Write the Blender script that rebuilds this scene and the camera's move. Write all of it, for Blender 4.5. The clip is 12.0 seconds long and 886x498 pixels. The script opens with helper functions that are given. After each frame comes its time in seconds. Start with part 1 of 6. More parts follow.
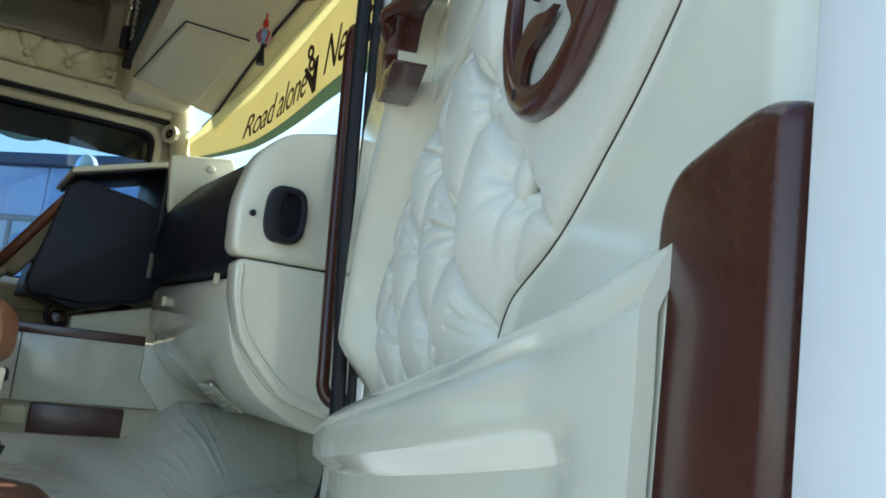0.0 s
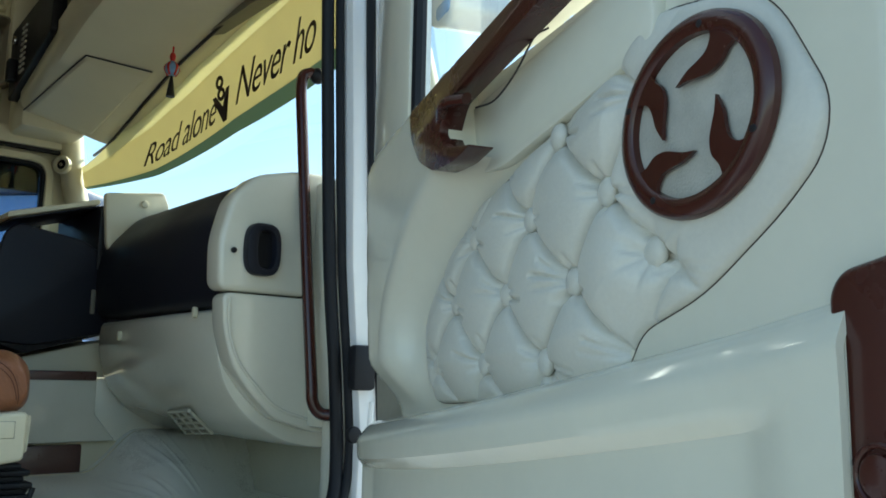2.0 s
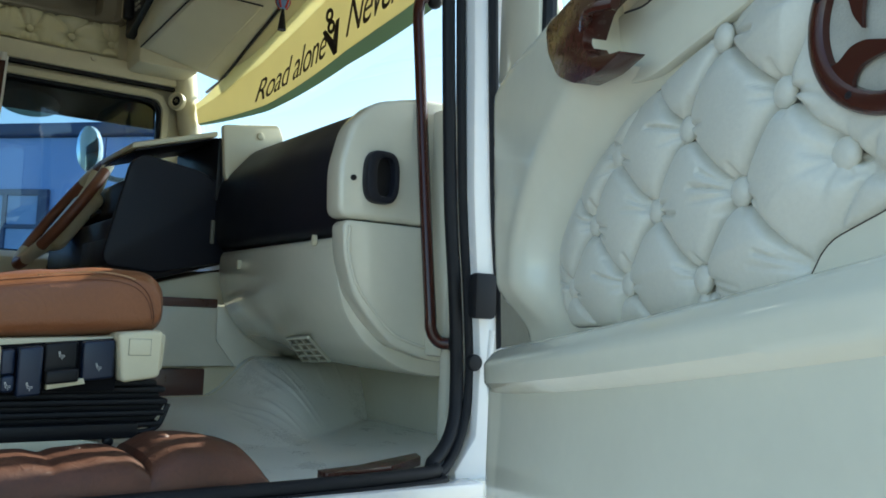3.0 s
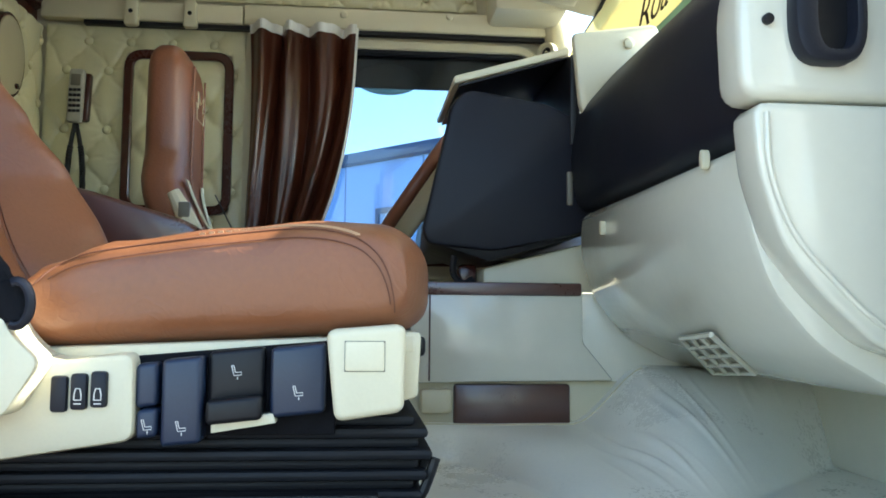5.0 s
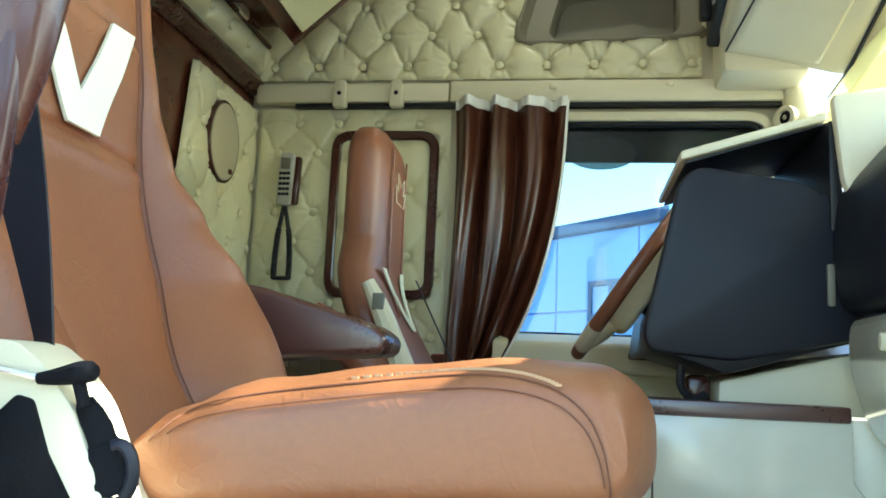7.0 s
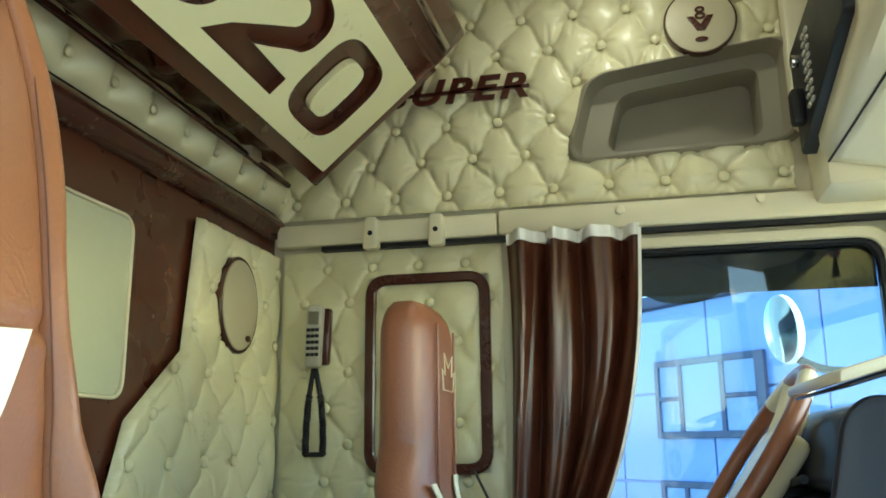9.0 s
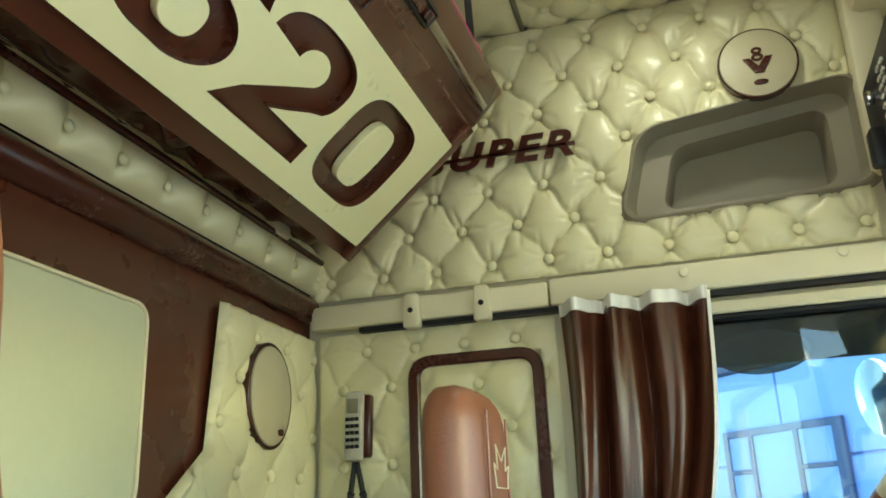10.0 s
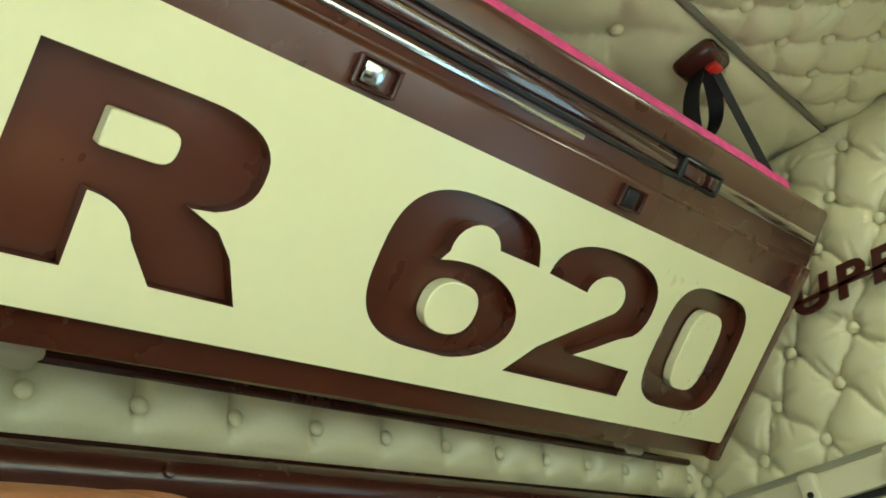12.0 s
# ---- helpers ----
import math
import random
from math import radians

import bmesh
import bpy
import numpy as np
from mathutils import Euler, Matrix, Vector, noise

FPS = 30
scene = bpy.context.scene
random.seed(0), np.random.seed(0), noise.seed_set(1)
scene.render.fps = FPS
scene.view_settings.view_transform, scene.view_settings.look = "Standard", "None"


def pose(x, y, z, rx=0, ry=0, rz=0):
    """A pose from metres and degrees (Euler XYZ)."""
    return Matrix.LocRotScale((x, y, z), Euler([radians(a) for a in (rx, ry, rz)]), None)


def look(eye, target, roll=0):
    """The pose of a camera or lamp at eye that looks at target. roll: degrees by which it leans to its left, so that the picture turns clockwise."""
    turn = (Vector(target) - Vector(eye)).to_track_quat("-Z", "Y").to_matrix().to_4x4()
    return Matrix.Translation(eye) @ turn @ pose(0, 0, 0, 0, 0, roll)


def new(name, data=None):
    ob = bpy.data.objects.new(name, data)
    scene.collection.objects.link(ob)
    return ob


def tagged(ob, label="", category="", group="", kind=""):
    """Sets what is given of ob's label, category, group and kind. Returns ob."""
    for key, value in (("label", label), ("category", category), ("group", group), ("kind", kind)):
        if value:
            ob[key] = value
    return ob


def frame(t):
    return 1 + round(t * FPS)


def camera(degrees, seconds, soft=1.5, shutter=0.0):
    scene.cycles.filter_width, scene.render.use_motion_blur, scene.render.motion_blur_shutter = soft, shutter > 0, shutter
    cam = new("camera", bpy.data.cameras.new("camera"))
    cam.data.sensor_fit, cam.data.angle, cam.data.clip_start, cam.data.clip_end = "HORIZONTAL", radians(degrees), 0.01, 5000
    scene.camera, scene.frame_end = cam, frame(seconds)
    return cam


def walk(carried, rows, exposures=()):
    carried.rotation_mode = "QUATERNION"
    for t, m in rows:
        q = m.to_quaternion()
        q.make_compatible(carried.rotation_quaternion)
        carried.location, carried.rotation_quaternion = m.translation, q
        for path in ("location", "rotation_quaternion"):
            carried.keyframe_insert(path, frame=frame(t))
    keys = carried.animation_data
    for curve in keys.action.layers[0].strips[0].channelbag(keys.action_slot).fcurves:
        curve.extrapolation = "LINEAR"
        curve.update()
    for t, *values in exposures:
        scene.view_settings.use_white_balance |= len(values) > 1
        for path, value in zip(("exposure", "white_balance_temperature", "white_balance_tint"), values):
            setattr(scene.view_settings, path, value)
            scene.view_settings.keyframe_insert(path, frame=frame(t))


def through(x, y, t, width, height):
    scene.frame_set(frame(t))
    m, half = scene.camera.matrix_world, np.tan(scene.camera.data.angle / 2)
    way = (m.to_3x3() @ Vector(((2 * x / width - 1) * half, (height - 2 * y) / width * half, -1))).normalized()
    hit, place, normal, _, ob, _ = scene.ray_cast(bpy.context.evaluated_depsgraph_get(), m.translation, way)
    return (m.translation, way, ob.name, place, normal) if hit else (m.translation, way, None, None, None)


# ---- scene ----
cam = camera(55.0, 12.0, soft=1.7)
PATH = [
    (0, (0.889, -1.261, 1.702), (1.872, 0.456, 1.995), 6.9),
    (0.5, (0.813, -1.272, 1.709), (1.815, 0.432, 2.009), 4.7),
    (1, (0.597, -1.259, 1.704), (1.801, 0.297, 2.064), 3.5),
    (1.5, (0.562, -1.289, 1.701), (1.843, 0.203, 2.067), 2.2),
    (2, (0.560, -1.304, 1.704), (1.848, 0.196, 2.009), 1.1),
    (2.5, (0.495, -1.261, 1.684), (1.763, 0.270, 1.908), 1.9),
    (2.7, (0.500, -1.260, 1.678), (1.724, 0.309, 1.877), 2.1),
    (4.3, (0.874, -0.882, 1.647), (1.377, 1.052, 1.735), 0.9),
    (4.5, (0.899, -0.791, 1.639), (1.302, 1.166, 1.715), 0.3),
    (5, (0.934, -0.552, 1.648), (1.132, 1.432, 1.804), 0.5),
    (5.5, (0.991, -0.413, 1.654), (0.984, 1.575, 1.877), -1.1),
    (6, (1.008, -0.369, 1.681), (0.673, 1.577, 2.003), -2.0),
    (6.5, (0.981, -0.369, 1.704), (0.609, 1.569, 2.029), 0.2),
    (6.7, (0.964, -0.358, 1.714), (0.658, 1.595, 2.014), 2.7),
    (8.3, (0.890, -0.190, 1.786), (0.626, 1.756, 2.167), 0.2),
    (8.5, (0.896, -0.137, 1.818), (0.576, 1.789, 2.250), 1.1),
    (9, (0.875, -0.008, 2.035), (0.464, 1.898, 2.481), -0.6),
    (9.5, (0.859, 0.127, 2.088), (0.377, 1.995, 2.618), -0.5),
    (10, (0.849, 0.171, 2.079), (0.339, 2.004, 2.697), -2.4),
    (10.5, (0.898, 0.174, 2.142), (0.358, 1.966, 2.846), -1.7),
    (10.8, (0.900, 0.216, 2.219), (0.311, 1.960, 3.002), -4.0),
    (11, (0.909, 0.242, 2.262), (0.249, 1.933, 3.102), -7.1),
    (11.3, (0.898, 0.248, 2.288), (0.114, 1.847, 3.198), -8.4),
    (11.5, (0.893, 0.247, 2.302), (0.042, 1.796, 3.236), -8.3),
    (11.8, (0.885, 0.269, 2.295), (-0.096, 1.725, 3.254), -11.1),
    (12, (0.858, 0.283, 2.300), (-0.221, 1.651, 3.281), -11.9),
]
walk(cam, [(t, look(eye, target, roll)) for t, eye, target, roll in PATH],
     exposures=[(0, 1.5, 6300, 0), (0.5, 1.3, 6450, 1), (1.0, 1.32, 6150, -2), (1.5, 1.1, 6150, -3), (2.2, 0.95, 6200, -3), (2.7, 1.05, 6200, -3), (4.3, 2.0, 6050, 4), (5.5, 2.66, 6100, 2), (6.0, 2.78, 6100, -1), (6.5, 2.9, 6100, -4), (8.3, 3.05, 6350, -8), (9.5, 3.2, 6550, -6), (10.2, 3.35, 6650, -8), (11, 3.65, 6750, -12), (11.5, 3.70, 6650, -13), (12, 3.45, 6500, -14)])

# ---- light ----
SUN_EL, SUN_AZ = radians(36), radians(6)      # azimuth from the cab's nose (+x) towards +y
world = bpy.data.worlds.new("world")
scene.world = world
world.use_nodes = True
wn = world.node_tree
sky = wn.nodes.new("ShaderNodeTexSky")
sky.sky_type = "NISHITA"
sky.sun_disc = False
sky.sun_elevation = SUN_EL
sky.sun_rotation = radians(90) - SUN_AZ
wn.nodes["Background"].inputs["Strength"].default_value = 0.15
wn.links.new(sky.outputs[0], wn.nodes["Background"].inputs["Color"])
sun = new("sun", bpy.data.lights.new("sun", "SUN"))
sun.data.energy, sun.data.angle, sun.data.color = 4.0, radians(0.5), (1.0, 0.95, 0.86)
sun.matrix_world = look((0, 0, 0), (-math.cos(SUN_EL) * math.cos(SUN_AZ), -math.cos(SUN_EL) * math.sin(SUN_AZ), -math.sin(SUN_EL)))


def area_lamp(name, eye, target, w, h, watts, color):
    a = new(name, bpy.data.lights.new(name, "AREA"))
    a.data.shape, a.data.size, a.data.size_y, a.data.energy, a.data.color = "RECTANGLE", w, h, watts, color
    a.matrix_world = look(eye, target)


# the lit ceiling spots
for x, y in ((0.933, 1.83), (0.933, 0.37)):
    area_lamp("spot_light", (x, y, 3.315), (x, y, 1.4), 0.06, 0.06, 0.25, (1.0, 0.96, 0.86))


# ---- materials ----
def material(name, color, rough=0.5, metal=0.0, var=0.12, scale=8.0, bump=0.0, bump_scale=60.0, coat=0.0, dark=None, wear=0.0, trans=0.0, spec=0.5, crease=0.0):
    """Principled surface with colour variation at two scales and a fine relief."""
    m = bpy.data.materials.new(name)
    m.use_nodes = True
    n, l = m.node_tree.nodes, m.node_tree.links
    b = n["Principled BSDF"]
    tc = n.new("ShaderNodeTexCoord")
    big, fine = n.new("ShaderNodeTexNoise"), n.new("ShaderNodeTexNoise")
    big.inputs["Scale"].default_value, big.inputs["Detail"].default_value = scale, 4
    fine.inputs["Scale"].default_value, fine.inputs["Detail"].default_value = bump_scale, 3
    for t in (big, fine):
        l.new(tc.outputs["Object"], t.inputs["Vector"])
    add = n.new("ShaderNodeMath")
    add.operation = "MULTIPLY_ADD"
    add.inputs[1].default_value = 0.35
    l.new(fine.outputs["Fac"], add.inputs[0])
    l.new(big.outputs["Fac"], add.inputs[2])
    ramp = n.new("ShaderNodeValToRGB")
    c = Vector(color)
    lo = Vector(dark) if dark else c * (1 - var)
    hi = c * (1 + var)
    ramp.color_ramp.elements[0].position, ramp.color_ramp.elements[0].color = 0.45, (*lo, 1)
    ramp.color_ramp.elements[1].position, ramp.color_ramp.elements[1].color = 0.9, (*[min(v, 0.95) for v in hi], 1)
    l.new(add.outputs[0], ramp.inputs["Fac"])
    l.new(ramp.outputs["Color"], b.inputs["Base Color"])
    rr = n.new("ShaderNodeMapRange")
    rr.inputs["From Min"].default_value, rr.inputs["From Max"].default_value = 0.3, 0.9
    rr.inputs["To Min"].default_value, rr.inputs["To Max"].default_value = max(rough - 0.06 - wear, 0.02), rough + 0.06 + wear
    l.new(add.outputs[0], rr.inputs["Value"])
    l.new(rr.outputs[0], b.inputs["Roughness"])
    b.inputs["Metallic"].default_value = metal
    b.inputs["Coat Weight"].default_value = coat
    b.inputs["Coat Roughness"].default_value = 0.08
    b.inputs["Specular IOR Level"].default_value = spec
    if trans:
        b.inputs["Transmission Weight"].default_value = trans
    if bump:
        bp = n.new("ShaderNodeBump")
        bp.inputs["Strength"].default_value = bump
        bp.inputs["Distance"].default_value = 0.002
        l.new(fine.outputs["Fac"], bp.inputs["Height"])
        if crease:
            folds = n.new("ShaderNodeTexNoise")
            folds.inputs["Scale"].default_value, folds.inputs["Detail"].default_value, folds.inputs["Distortion"].default_value = 16, 2, 1.4
            thin = n.new("ShaderNodeMapRange")
            thin.inputs["From Min"].default_value, thin.inputs["From Max"].default_value = 0.46, 0.54
            l.new(tc.outputs["Object"], folds.inputs["Vector"])
            ping = n.new("ShaderNodeMath")
            ping.operation, ping.inputs[1].default_value = "PINGPONG", 0.5
            l.new(folds.outputs["Fac"], thin.inputs["Value"])
            l.new(thin.outputs[0], ping.inputs[0])
            b2 = n.new("ShaderNodeBump")
            b2.inputs["Strength"].default_value, b2.inputs["Distance"].default_value = crease, 0.002
            l.new(ping.outputs[0], b2.inputs["Height"])
            l.new(bp.outputs["Normal"], b2.inputs["Normal"])
            l.new(b2.outputs["Normal"], b.inputs["Normal"])
        else:
            l.new(bp.outputs["Normal"], b.inputs["Normal"])
    return m


CREAM = material("cream_leather", (0.68, 0.63, 0.40), 0.30, var=0.05, scale=4, bump=0.18, bump_scale=220)
WALL_DISC = material("dull_cream_disc", (0.46, 0.41, 0.27), 0.45, var=0.06, scale=6, bump=0.1, bump_scale=200)
NICHE_SHELL = material("shade_darkened_moulding", (0.24, 0.212, 0.15), 0.5, var=0.08, scale=6, bump=0.08, bump_scale=300)
GRILLE_SHADE = material("painted_grille_shade", (0.20, 0.175, 0.12), 0.6, var=0.1, scale=20)
CREAM_DOOR = material("cream_door_leather", (0.62, 0.595, 0.51), 0.32, var=0.07, scale=4, bump=0.15, bump_scale=220)
CREAM_PAINT = material("cream_gloss_panel", (0.72, 0.69, 0.56), 0.20, var=0.03, scale=5, coat=0.7, bump=0.006, bump_scale=60)
CREAM_TRIM = material("cream_plastic", (0.70, 0.64, 0.45), 0.42, var=0.04, scale=5, bump=0.06, bump_scale=300)
FLOORING = material("cream_floor_leather", (0.84, 0.83, 0.74), 0.28, var=0.05, scale=5, bump=0.08, bump_scale=200)
BROWN_GLOSS = material("brown_lacquer", (0.056, 0.015, 0.010), 0.24, var=0.10, scale=5, coat=0.2, bump=0.02, bump_scale=120, spec=0.4)
BROWN_MIRROR = material("polished_brown_lacquer", (0.050, 0.014, 0.012), 0.10, var=0.12, scale=5, coat=1.0, spec=0.8)
BROWN_HIDE = material("brown_patent_leather", (0.076, 0.020, 0.010), 0.27, var=0.10, scale=4, bump_scale=14, coat=0.1)
BROWN_SATIN = material("brown_satin_leather", (0.085, 0.032, 0.024), 0.28, var=0.15, scale=6, bump=0.08, bump_scale=150, spec=0.9, coat=0.2)
CURTAIN = material("brown_curtain_leather", (0.070, 0.020, 0.010), 0.30, var=0.3, scale=9, bump=0.15, bump_scale=150)
TAN = material("tan_leather", (0.245, 0.092, 0.038), 0.40, var=0.12, scale=5, bump=0.22, bump_scale=190, crease=0.20)
TAN_DARK = material("tan_side_leather", (0.235, 0.085, 0.043), 0.40, var=0.12, scale=5, bump=0.22, bump_scale=190, crease=0.16)
NAVY = material("navy_soft_plastic", (0.011, 0.012, 0.019), 0.45, var=0.15, scale=7, bump=0.10, bump_scale=350, spec=0.3)
BLACK = material("black_plastic", (0.010, 0.010, 0.012), 0.42, var=0.2, scale=9, bump=0.06, bump_scale=200, spec=0.3)
LEVER = material("navy_lever_plastic", (0.014, 0.024, 0.052), 0.36, var=0.15, scale=9, bump=0.06, bump_scale=300)
RUBBER = material("black_rubber", (0.008, 0.009, 0.012), 0.55, var=0.2, scale=9, bump=0.05, spec=0.3)
WHITE_PAINT = material("white_body_paint", (0.80, 0.80, 0.80), 0.16, var=0.02, scale=3, coat=0.6)
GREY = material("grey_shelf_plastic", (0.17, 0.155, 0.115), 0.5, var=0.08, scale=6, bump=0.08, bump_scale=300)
GREY_MESH = material("speaker_mesh", (0.42, 0.40, 0.34), 0.6, var=0.15, scale=30, bump=0.5, bump_scale=450)
MIRROR = material("mirror_glass", (0.42, 0.58, 0.74), 0.03, metal=1.0, var=0.02)
BLACK_CLOTH = material("black_belt_cloth", (0.007, 0.007, 0.009), 0.8, var=0.3, scale=40, bump=0.4, bump_scale=300, spec=0.15)
CHROME = material("chrome", (0.75, 0.75, 0.76), 0.14, metal=1.0, var=0.05)
BLIND = material("pale_vinyl_blind", (0.50, 0.51, 0.36), 0.34, var=0.05, scale=3, bump=0.05, bump_scale=60)
PINK = material("pink_fleece", (0.72, 0.07, 0.26), 0.9, var=0.2, scale=30, bump=0.7, bump_scale=300)
WHITE = material("white_cloth", (0.78, 0.77, 0.72), 0.7, var=0.05, bump=0.2)
WHITE_HIDE = material("cream_white_leather", (0.80, 0.79, 0.62), 0.45, var=0.04, bump=0.15, bump_scale=190)
IVORY = material("ivory_board", (0.800, 0.765, 0.470), 0.30, var=0.02, scale=3, coat=0.15)
INK = material("dark_brown_lettering", (0.035, 0.018, 0.012), 0.5)
ASPHALT = material("yard_concrete", (0.30, 0.29, 0.27), 0.85, var=0.12, scale=3, bump=0.4, bump_scale=60)
BLUE_CLAD = material("blue_cladding", (0.19, 0.34, 0.68), 0.45, var=0.08, scale=0.4)
BLUE_DARK = material("blue_window_frame", (0.03, 0.06, 0.14), 0.4)
PANE = material("building_pane", (0.22, 0.36, 0.62), 0.25, var=0.15, scale=0.6, spec=0.25)
RED = material("red_plastic", (0.5, 0.02, 0.015), 0.3)
STITCH = material("stitching", (0.13, 0.045, 0.022), 0.7)
THREAD = material("pale_thread", (0.50, 0.30, 0.16), 0.7)
BROWN_SOFT = material("brown_soft_leather", (0.10, 0.038, 0.021), 0.52, var=0.25, scale=12, bump=0.35, bump_scale=150, crease=0.35)


def cloth_material(name, color, through):
    """Thin woven cloth that lets light through from behind."""
    m = material(name, color, 0.75, var=0.06, scale=6, bump=0.15, bump_scale=400)
    n, l = m.node_tree.nodes, m.node_tree.links
    t, mix = n.new("ShaderNodeBsdfTranslucent"), n.new("ShaderNodeMixShader")
    t.inputs["Color"].default_value = (*color, 1)
    mix.inputs[0].default_value = through
    l.new(n["Principled BSDF"].outputs[0], mix.inputs[1])
    l.new(t.outputs[0], mix.inputs[2])
    l.new(mix.outputs[0], n["Material Output"].inputs["Surface"])
    return m


YELLOW = cloth_material("yellow_banner_cloth", (0.74, 0.68, 0.42), 0.42)
GREEN = cloth_material("green_banner_hem", (0.28, 0.36, 0.26), 0.4)
SUNLIT_LIP = cloth_material("sunlit_lip_cloth", (0.80, 0.76, 0.52), 0.5)


def glass_material(name, tint, rough=0.0):
    m = bpy.data.materials.new(name)
    m.use_nodes = True
    n, l = m.node_tree.nodes, m.node_tree.links
    g, t, mix = n.new("ShaderNodeBsdfGlossy"), n.new("ShaderNodeBsdfTransparent"), n.new("ShaderNodeMixShader")
    lw, pw, fr = n.new("ShaderNodeLayerWeight"), n.new("ShaderNodeMath"), n.new("ShaderNodeMath")
    lw.inputs["Blend"].default_value = 0.5
    pw.operation, pw.inputs[1].default_value = "POWER", 4.0
    fr.operation, fr.inputs[1].default_value, fr.inputs[2].default_value = "MULTIPLY_ADD", 0.8, 0.045
    l.new(lw.outputs["Facing"], pw.inputs[0])
    l.new(pw.outputs[0], fr.inputs[0])
    g.inputs["Roughness"].default_value = rough
    t.inputs["Color"].default_value = (*tint, 1)
    l.new(fr.outputs[0], mix.inputs[0])
    l.new(t.outputs[0], mix.inputs[1])
    l.new(g.outputs[0], mix.inputs[2])
    l.new(mix.outputs[0], n["Material Output"].inputs["Surface"])
    return m


GLASS = glass_material("window_glass", (0.88, 0.95, 0.97))
GLASS_SIDE = glass_material("tinted_side_glass", (0.60, 0.70, 0.77))
GREY_GLASS = glass_material("grey_sticker_film", (0.30, 0.34, 0.30), 0.3)


# ---- mesh helpers ----
def part(name, bm, mat, parent=None, label="", smooth=35):
    me = bpy.data.meshes.new(name)
    bmesh.ops.remove_doubles(bm, verts=bm.verts, dist=1e-5)
    bmesh.ops.recalc_face_normals(bm, faces=bm.faces)
    bm.to_mesh(me)
    bm.free()
    for p in me.polygons:
        p.use_smooth = True
    me.set_sharp_from_angle(angle=radians(smooth))
    for m in (mat if isinstance(mat, (list, tuple)) else (mat,)):
        me.materials.append(m)
    ob = new(name, me)
    if parent:
        ob.parent = parent
    if label:
        ob["label"] = label
    return ob


def thing(name, label, category, at=(0, 0, 0), group="", kind="", rz=0.0):
    ob = new(name)
    ob.empty_display_size = 0.05
    ob.matrix_world = pose(*at, 0, 0, rz)
    return tagged(ob, label, category, group, kind)


def bevelled(bm, r, seg=2, angle=30):
    if r > 0:
        es = [e for e in bm.edges if len(e.link_faces) == 2 and e.calc_face_angle(0) > radians(angle)]
        bmesh.ops.bevel(bm, geom=es, offset=r, segments=seg, profile=0.5, affect="EDGES", clamp_overlap=True)
    return bm


def box(x0, x1, y0, y1, z0, z1, r=0.0, seg=2):
    bm = bmesh.new()
    bmesh.ops.create_cube(bm, size=1, matrix=Matrix.Translation(((x0 + x1) / 2, (y0 + y1) / 2, (z0 + z1) / 2)) @ Matrix.Diagonal((x1 - x0, y1 - y0, z1 - z0, 1)))
    return bevelled(bm, r, seg)


def prism(pts, axis, a, b, r=0.0, seg=2, holes=()):
    """A polygon of 2D points pushed along an axis from a to b. x: pts are (y, z); y: (x, z); z: (x, y)."""
    def at(p, c):
        return {"x": (c, p[0], p[1]), "y": (p[0], c, p[1]), "z": (p[0], p[1], c)}[axis]
    bm = bmesh.new()
    if not holes:
        f = bm.faces.new([bm.verts.new(at(p, a)) for p in pts])
        faces = [f]
    else:
        edges = []
        for ring in (pts, *holes):
            vs = [bm.verts.new(at(p, a)) for p in ring]
            edges += [bm.edges.new((vs[i], vs[(i + 1) % len(vs)])) for i in range(len(vs))]
        normal = {"x": (1, 0, 0), "y": (0, 1, 0), "z": (0, 0, 1)}[axis]
        res = bmesh.ops.triangle_fill(bm, edges=edges, use_beauty=True, use_dissolve=False, normal=normal)
        faces = [g for g in res["geom"] if isinstance(g, bmesh.types.BMFace)]
    ex = bmesh.ops.extrude_face_region(bm, geom=faces)
    d = Vector(at((0, 0), b)) - Vector(at((0, 0), a))
    bmesh.ops.translate(bm, verts=[g for g in ex["geom"] if isinstance(g, bmesh.types.BMVert)], vec=d)
    bmesh.ops.recalc_face_normals(bm, faces=bm.faces)
    return bevelled(bm, r, seg)


def rounded(pts, r, n=5):
    """2D polygon with its corners rounded; r one radius or one per corner."""
    out, k = [], len(pts)
    for i in range(k):
        p0, p, p1 = (Vector(pts[j % k]) for j in (i - 1, i, i + 1))
        ri = r[i] if isinstance(r, (list, tuple)) else r
        a, b = (p0 - p), (p1 - p)
        cut = min(ri, a.length * 0.48, b.length * 0.48)
        s, e = p + a.normalized() * cut, p + b.normalized() * cut
        for t in range(n + 1):
            t /= n
            q = s * (1 - t) ** 2 + p * 2 * t * (1 - t) + e * t ** 2
            out.append((q.x, q.y))
    return out


def circle(cx, cy, rx, ry=None, n=40, a0=0.0, a1=360.0):
    ry = rx if ry is None else ry
    full = abs(a1 - a0) >= 360
    m = n if full else n + 1
    return [(cx + rx * math.cos(radians(a0 + (a1 - a0) * i / n)), cy + ry * math.sin(radians(a0 + (a1 - a0) * i / n))) for i in range(m)]


